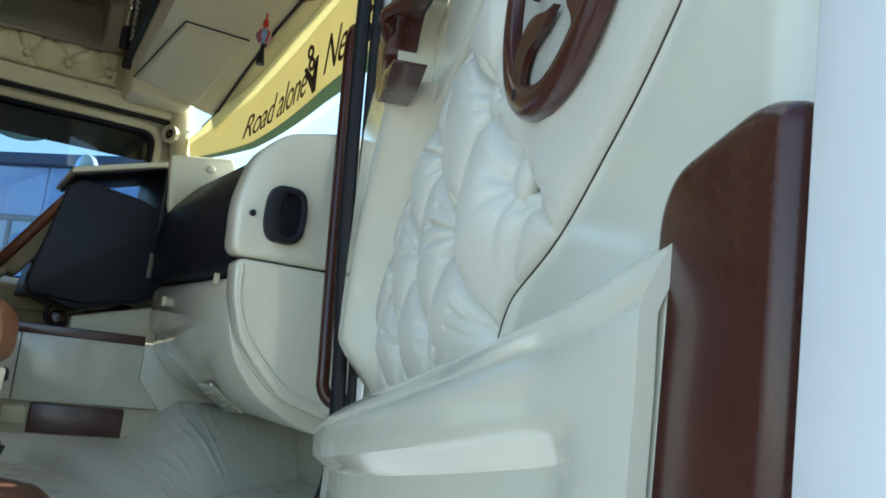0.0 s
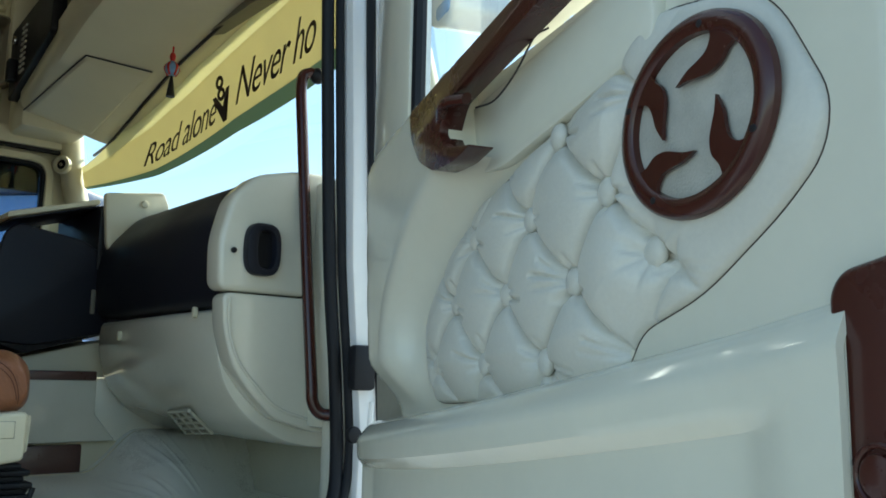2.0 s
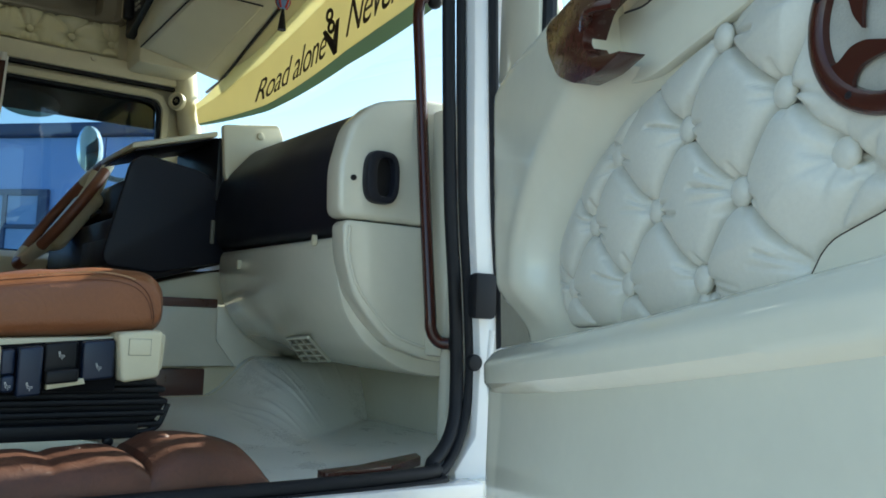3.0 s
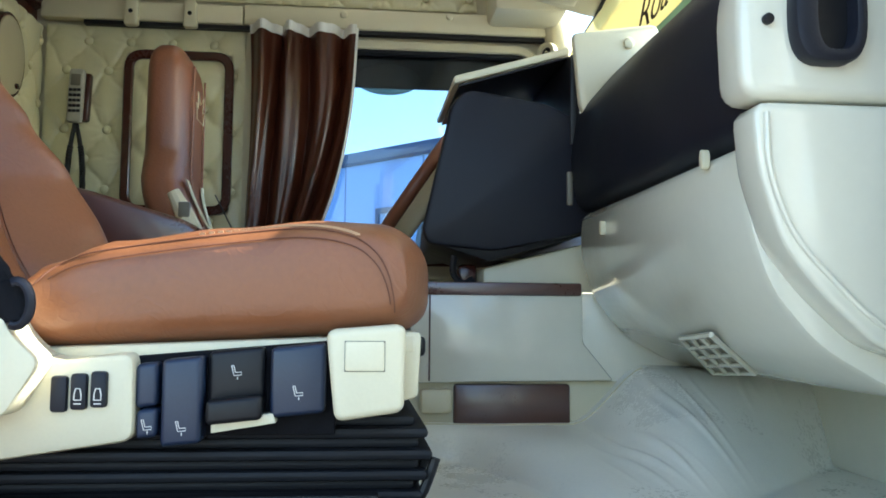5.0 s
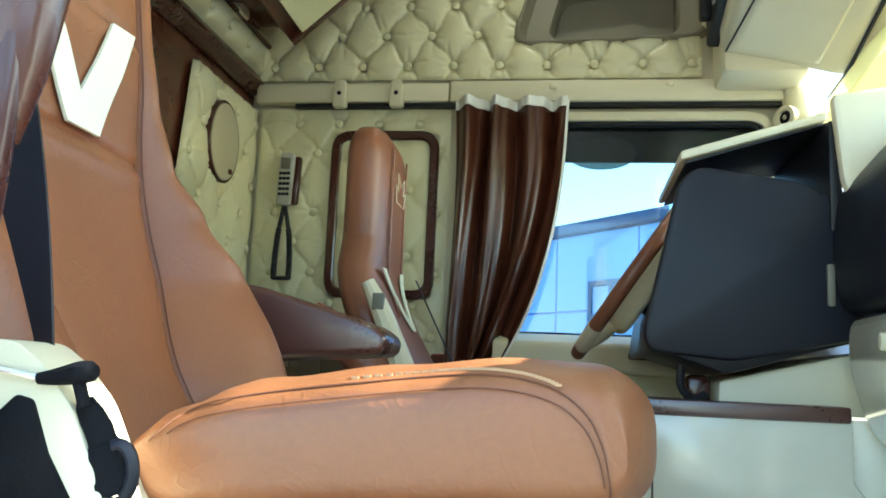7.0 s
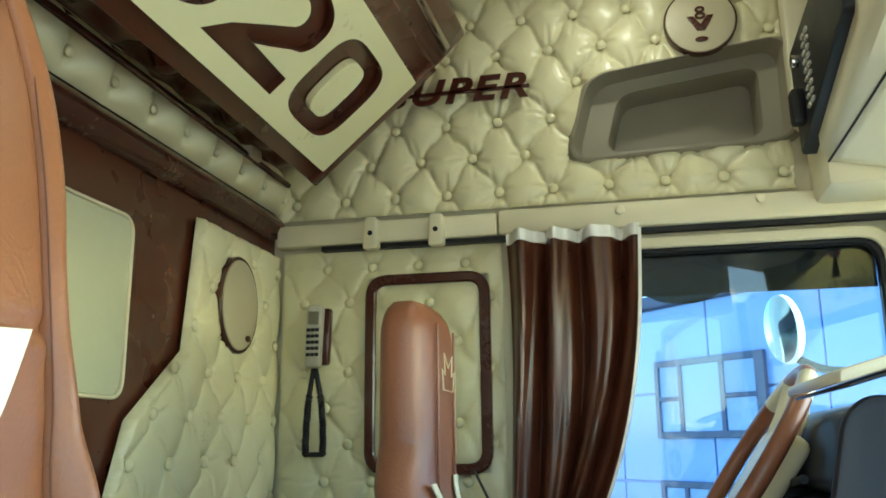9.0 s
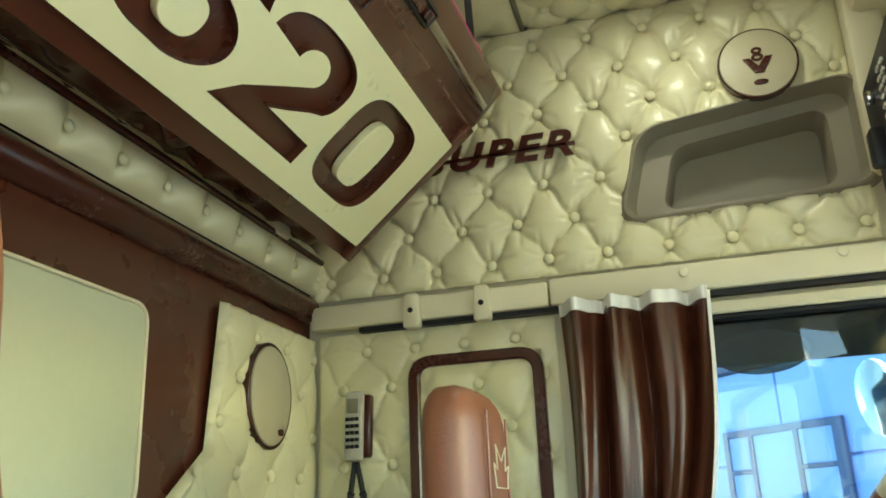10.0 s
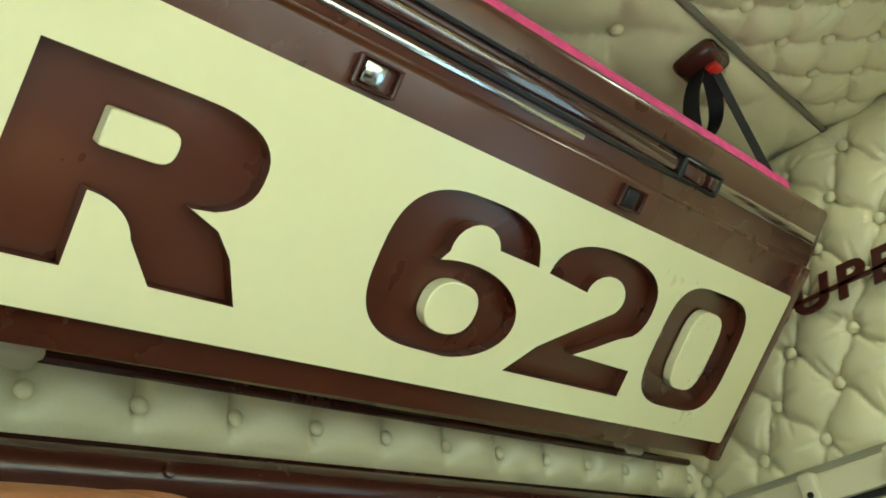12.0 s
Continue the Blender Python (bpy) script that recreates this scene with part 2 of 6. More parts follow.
def sweep(pts, radius, sides=12, closed=False, flat=1.0):
    """A tube along 3D points, with rounded bends left to the points; radius one number or one per point."""
    P = [Vector(p) for p in pts]
    n = len(P)
    bm = bmesh.new()
    rings, up = [], None
    for i, p in enumerate(P):
        d = (P[(i + 1) % n] - P[i - 1]) if closed else (P[min(i + 1, n - 1)] - P[max(i - 1, 0)])
        d.normalize()
        if up is None:
            up = d.orthogonal().normalized()
        up = (up - d * up.dot(d)).normalized()
        side = d.cross(up)
        r = radius[i] if isinstance(radius, (list, tuple)) else radius
        rings.append([bm.verts.new(p + (up * math.cos(a) + side * math.sin(a) * flat) * r) for a in (2 * math.pi * k / sides for k in range(sides))])
    for i in range(n if closed else n - 1):
        A, B = rings[i], rings[(i + 1) % n]
        for k in range(sides):
            bm.faces.new((A[k], A[(k + 1) % sides], B[(k + 1) % sides], B[k]))
    if not closed:
        bm.faces.new(list(reversed(rings[0])))
        bm.faces.new(rings[-1])
    return bm


def bend(pts, n=8):
    """Points of a smooth curve through the given 3D points (Catmull-Rom)."""
    P = [Vector(p) for p in pts]
    P = [P[0] * 2 - P[1]] + P + [P[-1] * 2 - P[-2]]
    out = []
    for i in range(1, len(P) - 2):
        a, b, c, d = P[i - 1:i + 3]
        for k in range(n):
            t = k / n
            out.append(0.5 * ((2 * b) + (c - a) * t + (2 * a - 5 * b + 4 * c - d) * t * t + (3 * b - a - 3 * c + d) * t ** 3))
    return out + [P[-2]]


def sheet(nu, nv, at, thick=0.0, keep=None):
    """A surface at(u, v), u and v from 0 to 1; thick: pushed back along -normal."""
    bm = bmesh.new()
    V = [[bm.verts.new(at(i / nu, j / nv)) for j in range(nv + 1)] for i in range(nu + 1)]
    for i in range(nu):
        for j in range(nv):
            if keep is None or keep((i + 0.5) / nu, (j + 0.5) / nv):
                bm.faces.new((V[i][j], V[i + 1][j], V[i + 1][j + 1], V[i][j + 1]))
    bmesh.ops.delete(bm, geom=[v for v in bm.verts if not v.link_faces], context="VERTS")
    if thick:
        bm.normal_update()
        ex = bmesh.ops.extrude_face_region(bm, geom=bm.faces[:])
        for v in [g for g in ex["geom"] if isinstance(g, bmesh.types.BMVert)]:
            v.co -= v.normal * thick
    return bm


CREASES = [(0.35, 1.0), (1.1, 0.7), (1.75, 1.0), (2.5, 0.6), (3.3, 1.0), (4.0, 0.8), (4.9, 1.0), (5.6, 0.7)]


def pleats(dx, dz, i, j, size):
    """Radial gathers of leather drawn in round the button (i, j), at dx, dz from it."""
    r = math.hypot(dx, dz)
    if not 0.006 < r < 0.62 * size:
        return 0.0
    ang, fold = math.atan2(dz, dx), 0.0
    for k, (at, deep) in enumerate(CREASES):
        off = ang - at - 0.3 * math.sin(3 * i + 5 * j + k)
        off = math.atan2(math.sin(off), math.cos(off)) + 4 * (r - 0.03) * math.sin(k * 2.1 + i)
        long = size * (0.26 + 0.34 * (0.5 + 0.5 * math.sin(7 * k + 3 * i + j)))
        fold += deep * math.exp(-(off * r / 0.0030) ** 2) * max(0.0, 1 - r / long) ** 0.7
    return min(fold, 1.0)


def tuft(u, v, su, sv):
    """Height 0 to 1 of deep-buttoned leather, in diamonds su wide and sv high, with narrow folds between the buttons."""
    p, q = u / su + v / sv, u / su - v / sv
    i, j = round(p), round(q)
    dx, dz = ((p - i) + (q - j)) * su / 2, ((p - i) - (q - j)) * sv / 2
    c = (0.5 + 0.5 * math.cos(2 * math.pi * p)) * (0.5 + 0.5 * math.cos(2 * math.pi * q))
    p, q = p + 0.05 * math.sin(2 * math.pi * q + 0.0) * (1 if i % 2 else -1), q + 0.05 * math.sin(2 * math.pi * p) * (1 if j % 2 else -1)
    a, b = abs(math.sin(math.pi * p)), abs(math.sin(math.pi * q))
    pillow = 0.50 * (a * b) ** 0.5 + 0.30 * (1 - math.exp(-a / 0.055)) * (1 - math.exp(-b / 0.055))
    soft = 0.035 * noise.noise(Vector((u * 22, v * 22, 5)))
    return pillow - 0.40 * c ** 5 - 0.38 * pleats(dx, dz, i, j, min(su, sv)) + soft


def lerp(x, table):
    """Smooth value at x from a short table of (x, value)."""
    if x <= table[0][0]:
        return table[0][1]
    for (a, p), (b, q) in zip(table, table[1:]):
        if x <= b:
            t = (x - a) / (b - a)
            t = t * t * (3 - 2 * t)
            return p + (q - p) * t
    return table[-1][1]


def inside(p, poly):
    x, y, c = p[0], p[1], False
    for i in range(len(poly)):
        (x0, y0), (x1, y1) = poly[i - 1], poly[i]
        if (y0 > y) != (y1 > y) and x < (x1 - x0) * (y - y0) / (y1 - y0) + x0:
            c = not c
    return c


def nearest(x, z, poly):
    best, at = 1e9, None
    for i in range(len(poly)):
        p, q = Vector(poly[i - 1]), Vector(poly[i])
        d = q - p
        t = max(0, min(1, (Vector((x, z)) - p).dot(d) / (d.length_squared + 1e-12)))
        c = p + d * t
        k = (Vector((x, z)) - c).length
        if k < best:
            best, at = k, c
    return best, at


def snap(bm, poly, axis, depth=None):
    """Draws the rim of a cut-out sheet onto the outline it was cut by."""
    i, j = {"x": (1, 2), "y": (0, 2), "z": (0, 1)}[axis]
    k = "xyz".index(axis)
    for v in bm.verts:
        if any(len(e.link_faces) == 1 for e in v.link_edges):
            dist, c = nearest(v.co[i], v.co[j], poly)
            if dist < 0.025:
                v.co[i], v.co[j] = c.x, c.y
                if depth is not None:
                    v.co[k] = depth


def tufted(name, label, place, w, h, su, sv, depth, mat, cell=0.0055, keep=None, parent=None, buttons=True, edge=0.05, button_mat=None, cuts=(), cut_axis="y", cut_depth=None, start=(0.0, 0.0)):
    """A padded panel: place(a, b, d) gives the point a across, b up, d proud; keep(a, b) cuts it out."""
    nu, nv = max(4, round(w / cell)), max(4, round(h / cell))
    def at(u, v):
        a, b = u * w, v * h
        e = min(1, min(a, w - a, b, h - b) / edge)
        return place(a, b, depth * tuft(a - start[0], b - start[1], su, sv) * (0.35 + 0.65 * math.sqrt(max(e, 0))))
    bm = sheet(nu, nv, at, 0, (lambda u, v: keep(u * w, v * h)) if keep else None)
    for poly in cuts:
        snap(bm, poly, cut_axis, cut_depth)
    ob = part(name, bm, mat, parent, label if parent else "", smooth=180)
    if not parent:
        tagged(ob, label, "panel", kind="structure")
    if buttons:
        n1, n2 = int(w / su) * 2 + 2, int(h / sv) * 2 + 2
        o = Vector(place(0, 0, 0))
        ax, ay = (Vector(place(1, 0, 0)) - o), (Vector(place(0, 1, 0)) - o)
        nz = Vector(place(0, 0, 1)) - o
        first = None
        for i in range(-n1, n1 + 1):
            for j in range(-n2, n2 + 1):
                if (i + j) % 2:
                    continue
                a, b = start[0] + i * su / 2, start[1] + j * sv / 2
                if not (0.008 < a < w - 0.008 and 0.008 < b < h - 0.008) or (keep and not keep(a, b)):
                    continue
                c = Vector(place(a, b, depth * 0.12 + 0.001))
                if any(nearest(c.x, c.z, poly)[0] < 0.032 for poly in cuts):
                    continue
                m = Matrix((ax.normalized(), ay.normalized(), nz.normalized())).transposed().to_4x4()
                m.translation = c
                if first is None:
                    b2 = bmesh.new()
                    bmesh.ops.create_uvsphere(b2, u_segments=12, v_segments=8, radius=0.0142)
                    for v in b2.verts:
                        v.co.z *= 0.6
                    btn = part("button", b2, button_mat or mat, ob, smooth=180)
                    first = btn.data
                else:
                    btn = new("button", first)
                    btn.parent = ob
                btn.matrix_world = m
    return ob

# ---- setting: ground and the building across the yard ----
def ground():
    bm = bmesh.new()
    bmesh.ops.create_grid(bm, x_segments=8, y_segments=8, size=400)
    tagged(part("ground", bm, ASPHALT), "pale concrete yard around the parked truck", "ground", kind="structure")


ground()


def building():
    b = thing("building", "blue-clad industrial building with a dark parapet and framed windows", "building", (0.71, 9.0, 0), rz=-48)
    part("wall", box(-12, 3.14, 0.04, 9, 0, 3.3), BLUE_CLAD, b)
    part("roof", box(-12.1, 3.2, -0.08, 9, 3.3, 3.42, 0.02), BLUE_DARK, b, "dark blue parapet capping")
    first = None
    for i in range(13):
        for j in range(4):
            p = part("panel", box(0.01, 1.19, 0, 0.04, 0.01, 0.81, 0.006, 1), BLUE_CLAD, b) if first is None else new("panel", first)
            first = p.data
            p.parent = b
            p.location = (-11.9 + i * 1.2, 0, 0.02 + j * 0.82)
            p.scale.x = 0.53 if i == 12 else 1.0
    for x, z, w in ((0.64, 2.06, 1.30), (0.64, 0.96, 1.30), (-3.4, 2.06, 1.3), (-3.4, 0.96, 1.3)):
        holes = []
        x1 = x + 0.06
        for k, pw in enumerate((0.24, (w - 0.48) * 0.55, (w - 0.48) * 0.42)):
            rows = ((z + 0.06, 0.28), (z + 0.38, 0.28)) if k != 1 else ((z + 0.06, 0.60),)
            holes += [[(x1, c), (x1 + pw, c), (x1 + pw, c + h), (x1, c + h)] for c, h in rows]
            x1 += pw + 0.05
        f = part("window", prism([(x, z), (x + w, z), (x + w, z + 0.72), (x, z + 0.72)], "y", -0.05, -0.004, 0.006, 1, holes), BLUE_DARK, b, "dark framed window")
        part("pane", box(x + 0.03, x + w - 0.03, -0.03, -0.008, z + 0.03, z + 0.69), PANE, f)


building()

# ---- setting: cab shell ----
YF, XR = 2.2, -0.1
WIN = [(0.62, 1.86), (1.50, 1.86), (1.50, 2.52), (0.62, 2.52)]
SHELF = [(0.752, 2.768), (1.325, 2.785), (1.325, 3.065), (0.812, 3.0)]

SHELF_R = rounded(SHELF, 0.06, 6)

# driver's side wall, with its window and shelf openings
tagged(part("wall_far", prism([(-0.3, 1.2), (1.62, 1.2), (1.72, 2.0), (1.58, 2.7), (1.58, 3.45), (-0.3, 3.45)], "y", YF + 0.02, YF + 0.07, 0, 1,
                              [rounded(WIN, 0.06), rounded(SHELF, 0.06)]), CREAM_TRIM), "cream painted side wall of the cab", "wall", kind="structure")
tagged(part("wall_rear", box(XR - 0.06, XR, -0.06, YF + 0.02, 1.2, 3.45), BROWN_HIDE), "brown leather-covered rear wall of the cab", "wall", kind="structure")
tagged(part("ceiling_shell", box(XR, 1.9, -0.06, YF + 0.07, 3.40, 3.46), CREAM_TRIM), "cream roof shell above the padding", "ceiling", kind="structure")
tagged(part("floor", box(XR, 1.95, 0.02, YF, 1.30, 1.385), FLOORING), "cream leather-covered cab floor", "floor", kind="structure")
# near side: pillar behind the doorway, header over it
tagged(part("wall_near", prism([(-0.16, 0.9), (0.42, 0.9), (0.42, 1.34), (0.46, 2.6), (1.40, 2.66), (1.40, 3.46), (-0.16, 3.46)], "y", -0.06, 0.0, 0.01), WHITE_PAINT), "white cab side behind and above the doorway", "wall", kind="structure")

tufted("padding_far_upper", "cream deep-buttoned leather padding on the upper side wall", lambda a, b, d: (-0.080 + a, YF - d, 2.655 + b), 1.395, 0.70, 0.146, 0.20, 0.031, CREAM,
       keep=lambda a, b: not inside((a - 0.080, b + 2.655), SHELF_R), cuts=(SHELF_R,), cut_depth=YF - 0.004, start=(0.200, 0.045))
tufted("padding_far_corner", "cream buttoned leather on the side wall by the phone", lambda a, b, d: (-0.06 + a, YF - d, 1.75 + b), 0.62, 0.81, 0.13, 0.19, 0.015, CREAM,
       keep=lambda a, b: not (0.255 < a < 0.58 and 0.21 < b < 0.73))
def rear_strip():
    def at(u, v):
        y = 2.19 - 2.0 * u
        k = abs(math.sin(math.pi * (y - 0.65) / 0.138))
        crease = (1 - k ** 0.4) * (1.0 if v > 0.32 else 1.0 * max(0, 1 - (0.32 - v) / 0.25)) + 0.5 * math.exp(-((v - 0.32) / 0.16) ** 2) * (1 - k ** 0.8)
        dome = math.sin(math.pi * min(1, max(0, v))) ** 0.5
        return (XR + 0.018 + 0.055 * dome * (0.42 + 0.58 * k ** 0.55) - 0.012 * min(1, crease), y, 2.675 + 0.125 * v)
    s = tagged(part("padding_rear_strip", sheet(220, 18, at), CREAM, smooth=180), "cream buttoned leather strip along the rear wall", "panel", kind="structure")
    first = None
    for k in range(15):
        if first is None:
            b = bmesh.new()
            bmesh.ops.create_uvsphere(b, u_segments=12, v_segments=8, radius=0.012)
            for v in b.verts:
                v.co.x *= 0.6
            bt = part("button", b, CREAM, s, smooth=180)
            first = bt.data
        else:
            bt = new("button", first)
            bt.parent = s
        bt.location = (XR + 0.046, 0.65 - 0.138 * 3 + 0.138 * k, 2.675 + 0.04)


rear_strip()
tufted("ceiling_padding", "cream deep-buttoned leather ceiling lining", lambda a, b, d: (0.545 + a, 2.2 - b, 3.365 - d), 0.80, 2.2, 0.13, 0.16, 0.03, CREAM, cell=0.0075)
tufted("ceiling_padding_rear", "plain cream padded ceiling panel over the bunk", lambda a, b, d: (XR + a, 2.2 - b, 3.365 - d), 0.63, 2.2, 0.26, 0.36, 0.03, CREAM, cell=0.016)
tagged(part("ceiling_seam", box(0.532, 0.546, 0.0, 2.2, 3.352, 3.37, 0.003), GREY), "dark seam channel across the ceiling", "trim", kind="structure")


def ring(name, pts, r, grow, axis, a, b, mat, bev=0.004):
    """A frame round a rounded outline."""
    cx, cy = sum(p[0] for p in pts) / len(pts), sum(p[1] for p in pts) / len(pts)
    out = [(p[0] + math.copysign(grow, p[0] - cx), p[1] + math.copysign(grow, p[1] - cy)) for p in pts]
    return prism(rounded(out, r + grow, 6), axis, a, b, bev, 1, [rounded(pts, r, 6)])


tagged(part("trim_window", ring("t", WIN, 0.06, 0.03, "y", YF - 0.012, YF + 0.02, None), CREAM_TRIM), "cream surround of the driver's window", "trim", kind="structure")
win = thing("window_1", "driver's side window with a black seal", "window", kind="structure")
part("window_seal", ring("s", [(0.636, 1.875), (1.485, 1.875), (1.485, 2.505), (0.636, 2.505)], 0.05, 0.016, "y", YF + 0.0, YF + 0.03, None), RUBBER, win)
g = part("pane", box(0.615, 1.5, YF + 0.03, YF + 0.034, 1.86, 2.52), GLASS_SIDE, win)
g.visible_shadow = False
part("visor_band", box(0.63, 1.49, YF + 0.05, YF + 0.06, 2.405, 2.515), BLACK, win, "dark tinted band along the top")
part("sticker", prism(circle(1.022, 2.43, 0.108, 0.052, 30), "y", YF + 0.036, YF + 0.039, 0), GREY_GLASS, win, "grey translucent oval sticker")

# rail over the window
rail = thing("rail", "cream rail over the window with a curtain track", "rail", kind="structure")
part("rail_rear", box(-0.07, 0.553, YF - 0.04, YF, 2.572, 2.634, 0.008), CREAM_TRIM, rail)
part("rail_front", box(0.557, 1.56, YF - 0.04, YF, 2.572, 2.640, 0.008), CREAM_TRIM, rail)
part("track", box(0.06, 1.56, YF - 0.03, YF - 0.005, 2.558, 2.571), BLACK, rail)


# ---- upper bunk with the number board ----
def bunk():
    S, N = Vector((0.745, 0, 0.667)), Vector((-0.667, 0, 0.745))
    def m(u, v, w):
        v += (1.92 - u) * (0.010 - 0.115 * max(v, 0.0))
        w += 0.040 * (u - 1.66)
        return Vector((0.16, u, 2.70)) + S * v + N * w
    b = thing("upper_bunk", "folded-up upper bunk with brown leather underside and pink mattress", "bunk")
    def slab(u0, u1, prof, r=0.006):
        bm = prism(prof, "y", u0, u1, 0)
        for v in bm.verts:
            v.co = m(v.co.y, v.co.x, v.co.z)
        return bevelled(bm, r, 2)
    part("base", slab(0.24, 1.998, [(-0.045, 0.019), (0.385, 0.019), (0.390, 0.026), (0.398, 0.024), (0.500, 0.032), (0.508, 0.038), (0.508, 0.10), (-0.045, 0.10)]), BROWN_HIDE, b)
    part("mattress", slab(0.26, 1.95, [(-0.03, 0.102), (0.525, 0.102), (0.545, 0.125), (0.52, 0.19), (-0.03, 0.19)], 0.012), PINK, b, "pink fleece mattress cover")
    for u1, v, h in ((1.405, 0.423, 0.004), (1.52, 0.462, 0.003)):
        part("edge_slot", slab(0.30, u1, [(v - h, 0.018), (v + h, 0.018), (v + h, 0.040), (v - h, 0.040)], 0.001), BLACK, b, "black slot along the bunk's edge")
    part("chrome_strip", slab(0.30, 1.16, [(0.405, 0.021), (0.413, 0.021), (0.413, 0.03), (0.405, 0.03)], 0.001), CHROME, b)
    part("edge_lip", slab(0.26, 1.968, [(0.430, 0.020), (0.452, 0.021), (0.452, 0.04), (0.430, 0.04)], 0.004), BROWN_MIRROR, b)
    part("end_trim", slab(1.936, 1.975, [(-0.045, 0.004), (0.385, 0.004), (0.385, 0.030), (-0.045, 0.030)], 0.004), BROWN_HIDE, b)
    return b, m


BUNK, bunk_at = bunk()


def arc(cx, cy, rx, ry, a0, a1, n=14):
    return [(cx + rx * math.cos(radians(a0 + (a1 - a0) * i / n)), cy + ry * math.sin(radians(a0 + (a1 - a0) * i / n))) for i in range(n + 1)]


def number_board():
    """Ivory board with the sunk lettering R 620; across the bunk and up its slope."""
    def oval(cx, cz, rx, rz, e, n=44):
        turn = [2 * math.pi * k / n for k in range(n)]
        return [(cx + rx * math.copysign(abs(math.cos(a)) ** e, math.cos(a)), cz + rz * math.copysign(abs(math.sin(a)) ** e, math.sin(a))) for a in turn]
    R = [(0.478, 0.047), (0.558, 0.047), (0.556, 0.130)] + arc(0.556, 0.078, 0.055, 0.052, 85, 15, 8) + [(0.642, 0.046), (0.737, 0.045)] + \
        [(0.712, 0.098), (0.688, 0.126), (0.652, 0.142)] + [(0.620 + 0.094 * math.copysign(abs(math.cos(t)) ** 0.8, math.cos(t)), 0.198 + 0.060 * math.copysign(abs(math.sin(t)) ** 0.8, math.sin(t))) for t in (radians(-58 + 9.25 * k) for k in range(17))] + [(0.478, 0.257)]
    Rc = rounded([(0.550, 0.176), (0.620, 0.176), (0.620, 0.216), (0.550, 0.216)], [0.004, 0.018, 0.018, 0.004])
    six = [(1.161, 0.208)] + [(x, z) for x, z in oval(1.025, 0.159, 0.138, 0.114, 0.68, 60)[5:46]] + arc(1.036, 0.112, 0.126, 0.069, -82, 116, 24) + \
        arc(1.034, 0.196, 0.044, 0.042, 190, 22, 10) + [(1.070, 0.212)]
    six_c = oval(1.036, 0.113, 0.046, 0.038, 0.85, 30)
    two = [(1.180, 0.043), (1.486, 0.043), (1.486, 0.091), (1.320, 0.094), (1.362, 0.112), (1.420, 0.140)] + [(1.332 + 0.145 * math.copysign(abs(math.cos(a)) ** 0.8, math.cos(a)), 0.200 + 0.073 * math.copysign(abs(math.sin(a)) ** 0.8, math.sin(a))) for a in (radians(-38 + 9 * k) for k in range(25))] + \
        [(1.288, 0.196)] + arc(1.337, 0.199, 0.050, 0.034, 178, -40, 12) + [(1.310, 0.140), (1.230, 0.092)]
    zero = oval(1.669, 0.159, 0.142, 0.115, 0.56)
    zero_c = oval(1.672, 0.158, 0.055, 0.076, 0.60, 30)
    def place(bm):
        for v in bm.verts:
            v.co = bunk_at(v.co.x, v.co.z, v.co.y)
        return bm
    bm = prism(rounded([(0.29, -0.004), (1.93, -0.004), (1.933, 0.321), (0.29, 0.334)], 0.008, 4), "y", 0.0, 0.018, 0.0015, 1, [R, six, two, zero])
    bm.normal_update()
    # cut walls of the letters go brown, colouring in their inner shadow
    for f in bm.faces:
        m = f.calc_center_median()
        if abs(f.normal.y) < 0.2 and 0.4 < m.x < 1.9 and 0.02 < m.z < 0.3:
            f.material_index = 1
    bd = tagged(part("number_board", place(bm), IVORY),
                "ivory board with sunk brown R 620 lettering on the bunk", "sign")
    bd.data.materials.append(BROWN_HIDE)
    for c in (Rc, six_c, zero_c):
        part("letter_counter", place(prism(c, "y", 0.0, 0.018, 0.0015, 1)), IVORY, bd)


number_board()


def bunk_fittings():
    def place(bm):
        for v in bm.verts:
            v.co = bunk_at(v.co.x, v.co.z, v.co.y)
        return bm
    for u in (0.797, 1.308):
        l = part("latch", place(prism([(u - 0.03, 0.338), (u + 0.03, 0.338), (u + 0.03, 0.377), (u - 0.03, 0.377)], "y", 0.008, 0.03, 0.003, 1,
                                      [[(u - 0.026, 0.342), (u + 0.026, 0.342), (u + 0.026, 0.373), (u - 0.026, 0.373)]])), BROWN_GLOSS, BUNK)
        part("catch", place(box(u - 0.024, u + 0.006, 0.006, 0.02, 0.344, 0.371, 0.003)), CHROME if u < 1 else BLACK, l, "small metal catch")
    h = part("pull_handle", place(prism([(1.40, 0.421), (1.530, 0.421), (1.530, 0.460), (1.40, 0.460)], "y", 0.014, 0.034, 0.003, 1,
                                        [[(1.412, 0.428), (1.520, 0.428), (1.520, 0.453), (1.412, 0.453)]])), BLACK, BUNK)
    part("grip", place(box(1.485, 1.512, 0.010, 0.028, 0.430, 0.451, 0.003)), BROWN_GLOSS, h)
    part("cover", place(box(1.414, 1.480, 0.016, 0.030, 0.429, 0.452, 0.003)), BROWN_HIDE, h)


bunk_fittings()

rod = thing("bunk_rod", "brown rod with chrome strip under the folded bunk", "rod")
part("rod_tube", sweep([(-0.018, 0.25, 2.742), (-0.018, 2.11, 2.736)], 0.008, 10), BROWN_GLOSS, rod)
part("chrome_strip", box(-0.014, -0.006, 0.25, 1.30, 2.7515, 2.757, 0.002), CHROME, rod)
